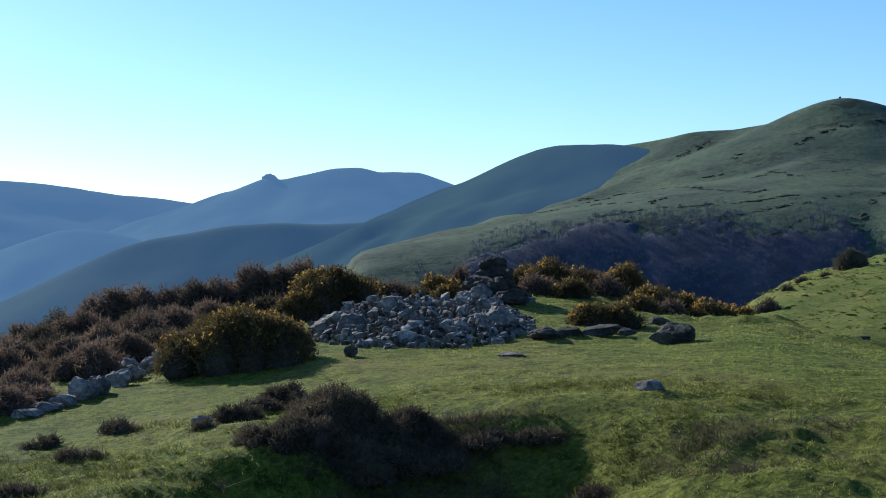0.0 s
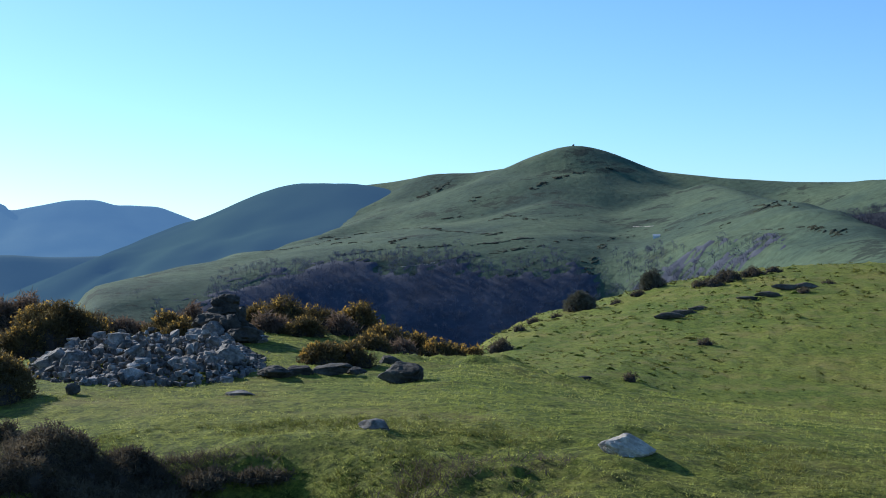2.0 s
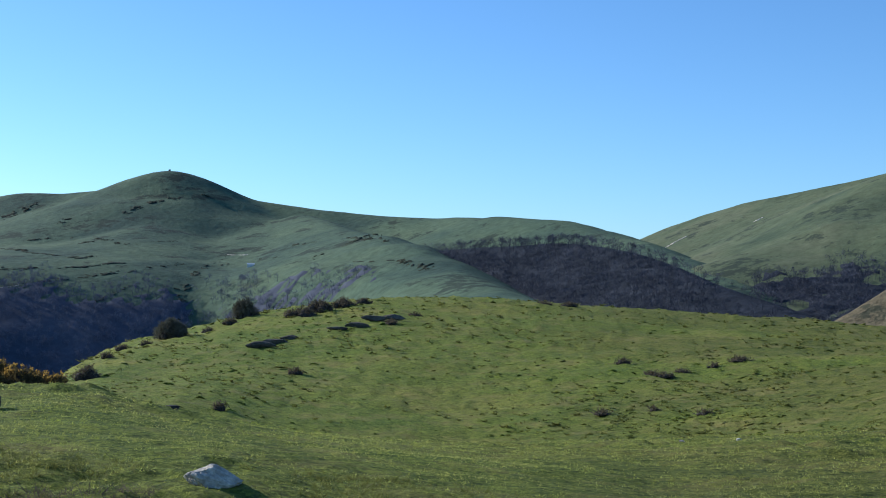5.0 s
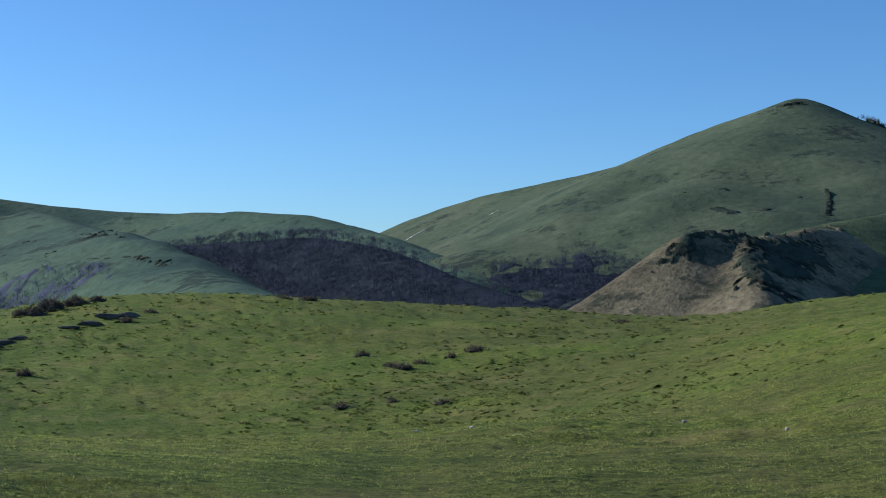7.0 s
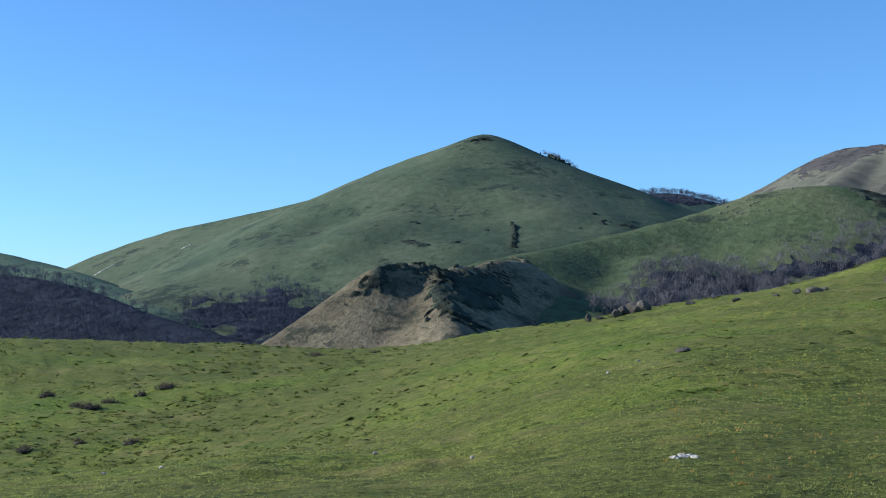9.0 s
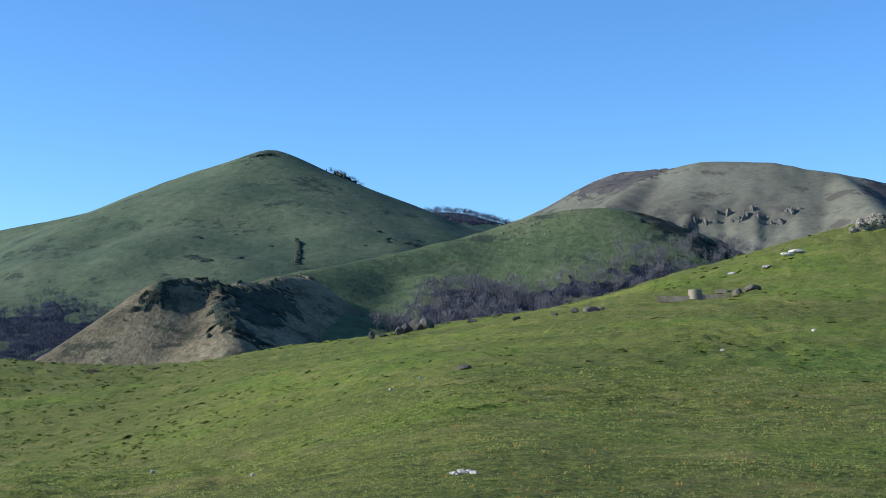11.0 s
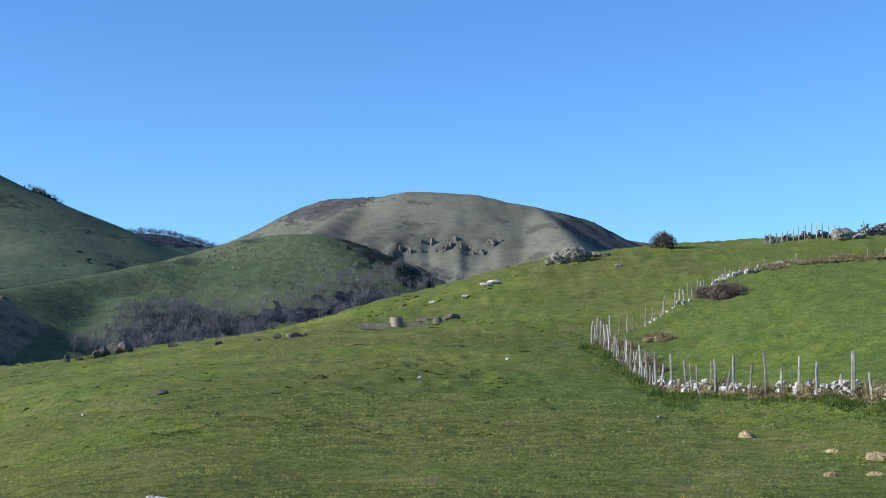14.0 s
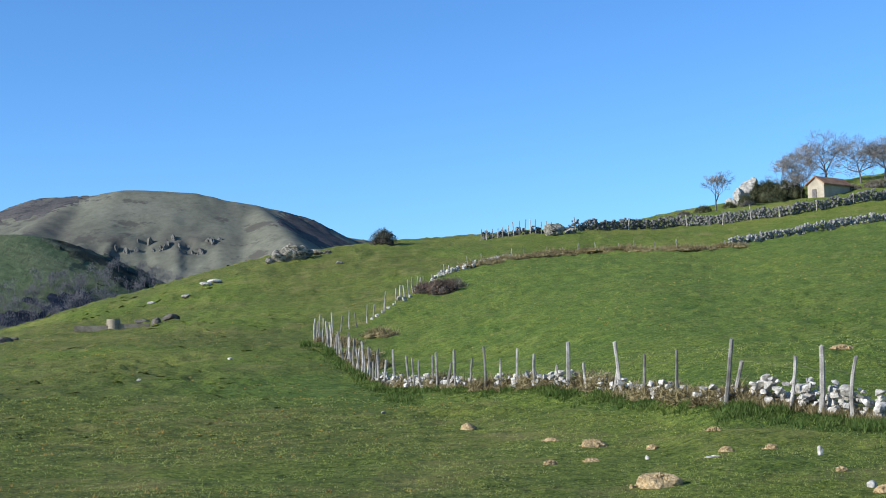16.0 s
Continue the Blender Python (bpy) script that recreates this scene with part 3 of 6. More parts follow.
m2_z = mountain("mountain", [
    [(33, 1660, 0.6), (34.55, 1620, 1.9), (36, 1580, 2.75), (38.7, 1500, 3.66), (42.1, 1420, 4.4), (44.5, 1370, 5.0), (46.2, 1335, 5.78), (48.4, 1310, 6.62), (49.8, 1300, 7.06), (50.7, 1296, 7.4), (51, 1295, 7.45),
     (51.6, 1298, 7.2), (52.9, 1310, 6.38), (54.3, 1330, 5.69), (56.5, 1380, 4.92), (59.7, 1450, 4.13), (63, 1540, 3.4)]],
    [0.4], M_CONE, "steep green conical mountain with dark heath patches", seed=12, rough=12, crown=6, step=8, brow=4)
# The spur's shade is put in by the dark litter colour.
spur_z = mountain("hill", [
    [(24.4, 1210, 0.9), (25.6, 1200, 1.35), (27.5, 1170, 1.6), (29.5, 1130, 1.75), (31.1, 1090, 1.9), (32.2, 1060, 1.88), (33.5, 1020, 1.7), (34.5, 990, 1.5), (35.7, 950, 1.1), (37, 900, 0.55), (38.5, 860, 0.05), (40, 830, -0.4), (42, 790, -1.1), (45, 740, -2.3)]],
    [0.62], M_SHADED_LITTER, "steep spur under bare dark woodland, its shade in the colour", seed=21, rough=6, crown=8, step=6, reach=330, cat="hill", brow=2)
copse_z = mountain("hill", [[(54, 1950, 4.2), (56.5, 1950, 4.7), (57.4, 1950, 4.9), (58.3, 1950, 4.88), (59.7, 1950, 4.5), (60.2, 1950, 4.3), (62, 1980, 4.4)]],
    [0.3], M_HILL, "distant hill covered with bare brown woodland", seed=13, rough=6, step=12, cat="hill")
crag_z = mountain("hill", [
    [(49, 700, 1.2), (51.3, 740, 2.4), (53.8, 790, 2.85), (56.3, 835, 3.4), (59.7, 880, 4.18), (61.9, 900, 4.87), (63.6, 900, 5.08), (65.1, 905, 5.0), (67.4, 930, 4.1), (68.7, 950, 3.3), (70.5, 980, 2.3), (74, 1020, 1.0)],
    [(52, 700, 1.9), (53, 640, 0.4), (53.5, 560, -1.5)], [(58, 780, 2.6), (58.5, 700, 1.0), (59, 600, -1.2)]],
    [0.5, 0.3, 0.3], M_SLOPE, "rounded grassy hill with pale outcrops near its top", seed=14, rough=8, crown=20, step=5, reach=350, cat="hill", brow=3)
scree_z = mountain("hill", [
    [(52.5, 690, 2.3), (51.3, 660, 2.42), (50.6, 645, 2.16), (49.9, 630, 2.2), (49.3, 620, 2.02), (48.6, 610, 2.24), (47.9, 603, 2.28), (46.6, 592, 2.15), (46.1, 588, 1.77), (43.8, 572, 0.2), (41.8, 560, -1.1), (40, 550, -2.2)],
    [(48.9, 600, 2.0), (49.3, 560, 0.6), (49.6, 520, -0.9)]],
    [0.72, 0.6], M_SCREE, "steep bare earthy scree spur with dark scrub", seed=18, rough=5, crown=4, step=3, reach=200, cat="hill", brow=1)


def bowl(X, Y, Z):
    """A band of broken cliff ribs across the face of the moor."""
    b, r = np.degrees(np.arctan2(X, Y)), np.hypot(X, Y)
    win = smooth(66.3, 67.6, b) * (1 - smooth(71.0, 72.0, b))
    edge = 2425 + 10 * hash_noise(b * 1.3, 0 * b, 7) + 24 * np.abs(hash_noise(b * 4.6, r * 0.004, 3)) + 16 * hash_noise(b * 10.3, r * 0.006, 4)
    deep = 10 + 6 * hash_noise(b * 5.1, 0 * b, 9)
    return Z - deep * win * (1 - smooth(-13, 3, r - edge)) * smooth(2200, 2360, r)


m3_z = mountain("mountain", [
    [(58.5, 3150, 4.0), (60.6, 3000, 4.55), (61.5, 2950, 4.8), (62.8, 2880, 5.28), (64.1, 2800, 6.1), (65, 2760, 6.46), (67.1, 2700, 6.62), (68.2, 2680, 6.85), (70.9, 2660, 6.75), (71.9, 2650, 6.5), (73.2, 2640, 6.29),
     (75, 2680, 5.85), (76.4, 2720, 5.12), (77.7, 2750, 4.84), (80.8, 2800, 4.7), (85, 2850, 4.5), (90, 2900, 4.2)],
    [(66.5, 2690, 6.5), (65.2, 2550, 5.6), (64.2, 2420, 4.9)],
    [(73.4, 2620, 6.2), (74.3, 2450, 5.4), (75.0, 2300, 4.5)]],
    [0.46, 0.5, 0.6], M_MOOR, "broad flat-topped moorland mountain with a craggy bowl", seed=15, rough=18, crown=16, step=6.5, reach=450, brow=8, shape=bowl)

# ---- tools for the things ----
def raw_mesh(name, V, F, mat, smooth_shade=False):
    """A mesh from arrays of places and of triangles or quads."""
    V, F = np.asarray(V, np.float32), np.asarray(F, np.int32)
    k = F.shape[1]
    me = bpy.data.meshes.new(name)
    me.vertices.add(len(V))
    me.vertices.foreach_set("co", V.reshape(-1))
    me.loops.add(F.size)
    me.loops.foreach_set("vertex_index", F.reshape(-1))
    me.polygons.add(len(F))
    me.polygons.foreach_set("loop_start", np.arange(0, F.size, k, dtype=np.int32))
    me.polygons.foreach_set("use_smooth", np.full(len(F), smooth_shade))
    me.update(calc_edges=True)
    me.materials.append(mat)
    return me


def thing(name, p, label, category, group="", yaw=0.0):
    ob = new(name)
    ob.empty_display_size = 0.2
    ob.matrix_world = Matrix.Translation(p) @ pose(0, 0, 0, 0, 0, yaw)
    return tagged(ob, label, category, group)


def part(name, me, parent, label=""):
    ob = new(name, me)
    ob.parent = parent
    return tagged(ob, label)


def hull_stone(seed, n=13, boxy=0.55):
    """An angular stone of about unit size, as places and triangles."""
    rng = np.random.default_rng(seed)
    P = rng.normal(size=(n, 3))
    P /= np.linalg.norm(P, axis=1, keepdims=True)
    P = np.sign(P) * np.abs(P) ** boxy * rng.uniform(0.8, 1.0, (n, 1)) * 0.5
    bm = bmesh.new()
    for p in P:
        bm.verts.new(p)
    r = bmesh.ops.convex_hull(bm, input=bm.verts[:])
    bmesh.ops.delete(bm, geom=[v for v in bm.verts if not v.link_faces], context="VERTS")
    bmesh.ops.triangulate(bm, faces=bm.faces[:])
    bm.verts.index_update()
    V = np.array([v.co[:] for v in bm.verts])
    F = np.array([[v.index for v in f.verts] for f in bm.faces])
    bm.free()
    return V, F


STONES = [hull_stone(100 + k) for k in range(14)]
STONE_MESH = [raw_mesh("stone", V, F, M_ROCK) for V, F in STONES]
WALL_MESH = [raw_mesh("stone", V, F, M_WALLSTONE) for V, F in STONES]


def ball(level):
    bm = bmesh.new()
    bmesh.ops.create_icosphere(bm, subdivisions=level, radius=1.0)
    bm.verts.index_update()
    V = np.array([v.co[:] for v in bm.verts])
    F = np.array([[v.index for v in f.verts] for f in bm.faces])
    bm.free()
    return V, F


BALL = {k: ball(k) for k in (2, 3, 4, 5)}


def noise3(P, scale, seed):
    q = P * scale
    return (hash_noise(q[:, 0] + 0.7 * q[:, 2], q[:, 1] - 0.6 * q[:, 2], seed) + hash_noise(q[:, 1] + 31.0, q[:, 2] + 0.4 * q[:, 0], seed + 1)) * 0.5


def rock_arrays(w, d, h, seed, level=4, cuts=15, rough=0.05):
    """A weathered boulder: a ball cut by planes and roughened. Its foot lies a little below zero."""
    rng = np.random.default_rng(seed)
    V, F = BALL[level]
    P = V.copy()
    for k in range(cuts):
        n = rng.normal(size=3)
        n /= np.linalg.norm(n)
        lim = rng.uniform(0.56, 0.93)
        over = np.maximum(P @ n - lim, 0)
        P -= over[:, None] * n * 0.95
    P *= 1 + 1.6 * rough * noise3(P, 2.6, seed)[:, None] + rough * noise3(P, 6.0, seed + 5)[:, None] + rough * 0.6 * noise3(P, 15.0, seed + 8)[:, None]
    P = P / np.abs(P).max(axis=0) * np.array([w / 2, d / 2, h * 0.62]) + np.array([0, 0, h * 0.38])
    return P, F


def boulder(b, r, w, h, label, seed, d=None, yaw=None, mat=None, category="rock", group="", tilt=0.0, name="boulder", level=4, rough=0.085):
    rng = random.Random(seed)
    V, F = rock_arrays(w, d or w * rng.uniform(0.6, 0.9), h, seed, level, rough=rough)
    ob = new(name, raw_mesh(name, V, F, mat or M_ROCK))
    turn = (yaw if yaw is not None else rng.uniform(-25, 25)) - b
    ob.matrix_world = Matrix.Translation(on_ground(b, r, 0.06 * h)) @ pose(0, 0, 0, 0, tilt, turn)
    return tagged(ob, label, category, group)


def sprigs(rng, P, N, length, width, per, up=0.4, spread=0.6):
    """Narrow leaves that stand out from the places P along N: places and triangles."""
    n = len(P) * per
    base = np.repeat(P, per, 0)
    d = np.repeat(N, per, 0) + rng.normal(size=(n, 3)) * spread + np.array([0, 0, up])
    d /= np.linalg.norm(d, axis=1, keepdims=True)
    side = np.cross(d, rng.normal(size=(n, 3)))
    side /= np.linalg.norm(side, axis=1, keepdims=True)
    ln = length * rng.uniform(0.5, 1.3, (n, 1))
    base = base + rng.normal(size=(n, 3)) * length * 0.3
    a, c, t = base - side * width / 2, base + side * width / 2, base + d * ln
    V = np.stack([a, c, t], 1).reshape(-1, 3)
    return V, np.arange(len(V)).reshape(-1, 3), t


def lumps(rng, w, d, h, count):
    """Overlapping round lumps that make up a bush: centres and half sizes."""
    out = []
    for k in range(count):
        a, q = rng.uniform(0, 2 * math.pi), math.sqrt(rng.uniform(0, 1))
        s = rng.uniform(0.28, 0.5) * (1.0 if k else 1.25)
        x, y = q * math.cos(a) * (0.5 - s * 0.38) * w, q * math.sin(a) * (0.5 - s * 0.38) * d
        top = h * (1 - 0.5 * q * q) * rng.uniform(0.75, 1.05)
        out.append((np.array([x, y, top * 0.3]), np.array([s * w * 0.5, s * d * 0.5, top * 0.7])))
    return out


def lump_points(rng, L, n):
    """Places on the outside of the lumps, with their normals."""
    area = np.array([s[0] * s[1] + s[2] * (s[0] + s[1]) for c, s in L])
    pick = rng.choice(len(L), n, p=area / area.sum())
    C, S = np.array([c for c, s in L])[pick], np.array([s for c, s in L])[pick]
    U = rng.normal(size=(n, 3))
    U /= np.linalg.norm(U, axis=1, keepdims=True)
    U[:, 2] = np.where(U[:, 2] < -0.35, -U[:, 2], U[:, 2])
    P = C + U * S * rng.uniform(0.68, 1.06, (n, 1))
    N = U / S
    N /= np.linalg.norm(N, axis=1, keepdims=True)
    inside = np.zeros(n, bool)
    for k, (c, s) in enumerate(L):
        inside |= (np.sum(((P - c) / s) ** 2, 1) < 0.45) & (pick != k)
    keep = ~inside & (P[:, 2] > 0.0)
    return P[keep], N[keep]


def core_arrays(rng, L, shrink):
    """The dense inside of a bush."""
    VV, FF, k = [], [], 0
    for c, s in L:
        V, F = BALL[2]
        V = V * (1 + 0.12 * noise3(V + c, 2.5, 3)[:, None]) * s * shrink + c
        V[:, 2] = np.maximum(V[:, 2], -0.06)
        VV.append(V)
        FF.append(F + k)
        k += len(V)
    return np.concatenate(VV), np.concatenate(FF)


def bush(b, r, w, h, label, seed, kind="gorse", d=None, bloom=0.25, dense=1.0, yaw=0.0, group="", name=None, category="bush", base=None):
    """A gorse or heather bush: its stems, its sprigs, its flowers."""
    rng = np.random.default_rng(seed)
    d = d or w * 0.8
    L = lumps(rng, w, d, h, 6 + int(7 * min(w, 2)))
    ob = thing(name or ("gorse_bush" if kind == "gorse" else "heather_bush"), base or on_ground(b, r, 0.03 + 0.03 * min(w, 2)), label, category, group, yaw - b)
    V, F = core_arrays(rng, L, 0.42 if kind == "thorn" else 0.7)
    part("woody_core", raw_mesh("woody_core", V, F, {"thicket": M_BARK, "bracken": M_BRACKEN, "ivy": M_IVY}.get(kind, M_WOOD_CORE), True), ob)
    size = np.clip(0.0047 * r, 0.045, 0.22)
    n = int(dense * min(11000, (10 if kind in ("gorse", "heather") else 7) * (w * d + h * (w + d)) / (size * size)))
    P, N = lump_points(rng, L, n)
    mats = {"gorse": M_GORSE, "heather": M_HEATH, "dark": M_HEATH_DARK, "thicket": M_THICKET, "bracken": M_BRACKEN, "ivy": M_IVY, "thorn": M_THORN}
    V, F, tips = sprigs(rng, P, N, size * {"gorse": 0.85, "heather": 1.0, "dark": 0.85}.get(kind, 1.2), size * 0.2, 4, up=0.3, spread=1.2)
    part("foliage", raw_mesh("foliage", V, F, mats[kind]), ob)
    if kind == "gorse" and bloom:
        sa = radians(SUN_BEARING - b + yaw)  # flowers gathered on the sun's side, standing for its backlit rim
        backlit_rim = np.array([math.sin(sa), math.cos(sa), 0.4])
        spot = smooth(-0.25, 0.3, noise3(P, 4.5, seed + 7) + 0.3 * (P[:, 2] / h - 0.4) + 0.3 * (N @ backlit_rim))
        sel = rng.uniform(size=len(P)) < 0.6 * bloom * spot * smooth(0.15, 0.8, P[:, 2] / h)
        if sel.sum() > 3:
            V, F, tips = sprigs(rng, P[sel] + N[sel] * size * 0.75, N[sel], size * 0.34, size * 0.3, 4, 0.2, 1.2)
            tagged(part("bloom", raw_mesh("bloom", V, F, M_FLOWER), ob, "yellow gorse bloom"), kind="stuff")
    return ob


def limb_arrays(segs, sides=5):
    """Tapered limbs: (start, end, start radius, end radius) each."""
    VV, FF, k = [], [], 0
    for a, c, ra, rc in segs:
        ax = (c - a)
        ax = ax / (np.linalg.norm(ax) + 1e-9)
        u = np.cross(ax, [0.31, 0.17, 0.93])
        u /= np.linalg.norm(u) + 1e-9
        v = np.cross(ax, u)
        t = np.arange(sides) * 2 * math.pi / sides
        ring = np.cos(t)[:, None] * u + np.sin(t)[:, None] * v
        VV += [a + ring * ra, c + ring * rc]
        i = np.arange(sides)
        j = (i + 1) % sides
        FF.append(np.stack([i, j, j + sides, i + sides], 1) + k)
        k += 2 * sides
    return np.concatenate(VV), np.concatenate(FF)


def branching(rng, height, spread, lean=(0, 0), levels=5, first=0.28, thick=0.03, split=(2, 3)):
    """A bare tree's skeleton: a list of limbs by level."""
    out = [[] for k in range(levels)]

    def grow(p, d, ln, rad, lev):
        n = 2 if lev < 3 else 1
        for k in range(n):
            q = p + d * ln / n
            out[lev].append((p, q, rad * (1 - 0.25 * k / n), rad * (1 - 0.25 * (k + 1) / n)))
            p = q
            d = d + rng.normal(size=3) * 0.12 + np.array([lean[0], lean[1], 0.09])
            d /= np.linalg.norm(d)
        if lev + 1 < levels:
            for k in range(rng.integers(split[0], split[1] + 1) + (1 if lev == 0 else 0)):
                e = d + rng.normal(size=3) * spread * np.array([1, 1, 0.55])
                e /= np.linalg.norm(e)
                grow(p, e, ln * rng.uniform(0.68, 0.9), rad * rng.uniform(0.45, 0.65), lev + 1)
    grow(np.zeros(3), np.array([lean[0], lean[1], 1.0]), height * first, height * thick, 0)
    return out


def bare_tree(p, height, label, seed, spread=0.75, lean=(0, 0), levels=6, first=0.26, thick=0.03, split=(2, 3), name="bare_tree", twig=None, group="", bark=None, fine_r=0.012):
    rng = np.random.default_rng(seed)
    B = branching(rng, height, spread, lean, levels, first, thick, split)
    top = max(s[1][2] for lev in B for s in lev)
    k = height / top
    B = [[(a * k, c * k, ra, rc) for a, c, ra, rc in lev] for lev in B]
    ob = thing(name, p, label, "tree", group)
    V, F = limb_arrays(B[0] + B[1], 7)
    part("trunk", raw_mesh("trunk", V, F, bark or M_BARK, True), ob)
    fine = [s for lev in B[2:] for s in lev]
    V, F = limb_arrays([(a, c, max(ra, fine_r), max(rc, fine_r * 0.7)) for a, c, ra, rc in fine], 3)
    part("crown", raw_mesh("crown", V, F, twig or M_TWIG), ob)
    return ob


def stone_heap(places, sizes, seed):
    """Many small stones joined into one mesh: places and triangles."""
    rng = np.random.default_rng(seed)
    VV, FF, k = [], [], 0
    for p, s in zip(places, sizes):
        V, F = STONES[rng.integers(len(STONES))]
        a = rng.uniform(0, 2 * math.pi)
        R = np.array([[math.cos(a), -math.sin(a), 0], [math.sin(a), math.cos(a), 0], [0, 0, 1]])
        VV.append((V * s) @ R.T + p)
        FF.append(F + k)
        k += len(V)
    return np.concatenate(VV), np.concatenate(FF)

# ---- the knoll with gorse, heather and a stone heap ----
GORSE = "olive-brown gorse bush with yellow flowers on the knoll"
for b, r, w, h, seed, bloom in ((-8.9, 15.9, 1.75, 0.86, 1, 0.55), (-7.9, 16.1, 1.3, 0.66, 14, 0.15), (-4.9, 22.3, 1.75, 0.92, 2, 0.8), (-0.7, 24.4, 0.85, 0.42, 3, 0.6), (5.95, 19.5, 1.05, 0.44, 4, 0.5),
                                (3.9, 24.8, 1.1, 0.62, 5, 0.4), (6.7, 25.2, 1.0, 0.62, 6, 0.6), (7.8, 23.7, 0.9, 0.4, 7, 0.5), (9.9, 23.6, 0.8, 0.34, 8, 0.5),
                                (-9.3, 20.8, 0.95, 0.5, 9, 0.8), (8.9, 24.3, 0.7, 0.3, 10, 0.5), (5.3, 25.4, 0.9, 0.55, 11, 0.3), (2.9, 25.2, 0.8, 0.55, 12, 0.3),
                                (10.7, 23.9, 0.5, 0.24, 13, 0.6), (-6.3, 21.8, 0.9, 0.5, 15, 0.5), (7.2, 22.6, 0.7, 0.3, 16, 0.4), (-0.2, 22.9, 0.7, 0.34, 17, 0.6), (-11.0, 18.6, 0.7, 0.34, 18, 0.5),
                                (4.6, 23.6, 0.8, 0.34, 19, 0.35), (11.3, 23.6, 0.5, 0.2, 20, 0.3)):
    bush(b, r, w, h, GORSE, 200 + seed, "gorse", bloom=bloom, group="gorse bushes")
HEATHER = "dark reddish-brown heather bush on the knoll"
for b, r, w, h, seed in ((-16.6, 25.5, 1.1, 0.6, 1), (-15.4, 25.8, 1.0, 0.72, 2), (-14.2, 26, 1.1, 0.8, 3), (-13.2, 25.6, 1.0, 0.85, 4), (-12.2, 26, 1.1, 0.86, 5), (-11.1, 26.2, 1.0, 0.7, 6),
                         (-10.2, 26, 1.0, 0.72, 7), (-9.2, 26.2, 1.0, 0.66, 8), (-8, 26, 1.1, 0.9, 9), (-6.9, 26, 0.9, 0.78, 10), (-6, 26, 1.0, 0.86, 11), (-3.2, 25.6, 0.9, 0.55, 12),
                         (-2.1, 25.4, 0.8, 0.42, 13), (-13.6, 18.8, 1.0, 0.46, 14), (-17.4, 20.7, 0.9, 0.5, 15), (-17.2, 16.6, 0.75, 0.36, 16), (-15.6, 21.5, 1.0, 0.5, 17), (-12.3, 21.5, 1.1, 0.5, 18),
                         (-17.9, 18.8, 0.8, 0.55, 19), (-16.4, 18, 0.6, 0.3, 20), (-11.2, 22.8, 1.1, 0.45, 21), (-7.4, 23.2, 0.9, 0.45, 22), (-14.6, 23.4, 1.1, 0.6, 23), (0.3, 24.6, 0.7, 0.6, 24),
                         (-19, 24, 1.3, 0.6, 25), (-20, 19, 1.1, 0.5, 26), (-12.6, 23.6, 1.0, 0.5, 27), (-9.9, 23.8, 0.9, 0.45, 28),
                         (-14.4, 17.4, 0.9, 0.42, 29), (-12.9, 18.2, 0.8, 0.44, 30), (-15.3, 19.4, 0.8, 0.4, 31), (-11.9, 19.6, 0.8, 0.4, 32), (-13.9, 20.4, 0.9, 0.42, 33), (-16.9, 15.2, 0.7, 0.26, 34),
                         (-10.9, 20.4, 0.8, 0.36, 35), (-17.6, 22.6, 1.0, 0.5, 36), (-16.2, 23.6, 1.0, 0.55, 37), (3.3, 24.0, 0.7, 0.4, 38), (6.1, 24.2, 0.8, 0.4, 39), (8.4, 23.0, 0.6, 0.26, 40), (-18.4, 14.6, 0.8, 0.3, 41)):
    bush(b, r, w * (0.85 + 0.3 * (seed % 3) / 2), h, HEATHER, 300 + seed, "dark" if seed % 5 == 2 else "heather", dense=0.8, group="heather bushes")
DARK = "low dark old heather clump on the grass"
for b, r, w, h, seed in ((-15.4, 11.1, 0.44, 0.13, 1), (-13.7, 12.3, 0.44, 0.14, 2), (-9.1, 12.2, 0.5, 0.22, 3), (-7.2, 12.9, 0.6, 0.24, 4), (-5.6, 9.95, 0.8, 0.34, 5), (-17.8, 10.1, 0.42, 0.12, 6),
                         (-3.0, 9.8, 0.7, 0.3, 7), (-6.7, 9.6, 0.6, 0.24, 13), (-4.2, 9.6, 0.8, 0.28, 14), (-5.0, 9.3, 0.6, 0.2, 18), (-1.9, 9.6, 0.7, 0.18, 15), (-7.6, 9.5, 0.5, 0.18, 16), (-12.0, 9.3, 0.5, 0.12, 17), (-6.1, 12.3, 0.5, 0.2, 10), (-8.6, 9.7, 0.4, 0.16, 12),
                         (-8.2, 12.6, 0.4, 0.18, 19), (-4.6, 11.4, 0.4, 0.12, 20), (0.6, 9.7, 0.5, 0.1, 21), (2.6, 9.75, 0.5, 0.09, 22), (5.2, 9.8, 0.4, 0.08, 23), (-10.4, 11.6, 0.3, 0.1, 24), (-16.6, 12.2, 0.4, 0.12, 25)):
    if -9 < b < 3 and r < 10:  # those on the bank
        r, w, h = r + 1.05, w * 1.15, h * 1.15
    bush(b, r, w, h, DARK, 400 + seed, "dark", dense=1.0, group="heather clumps")

# the heap of loose stones
rng = np.random.default_rng(77)
heap = thing("stone_heap", on_ground(-1.6, 18.6), "loose heap of pale angular limestone rubble", "stone heap")
inv = heap.matrix_world.inverted()
count = 0
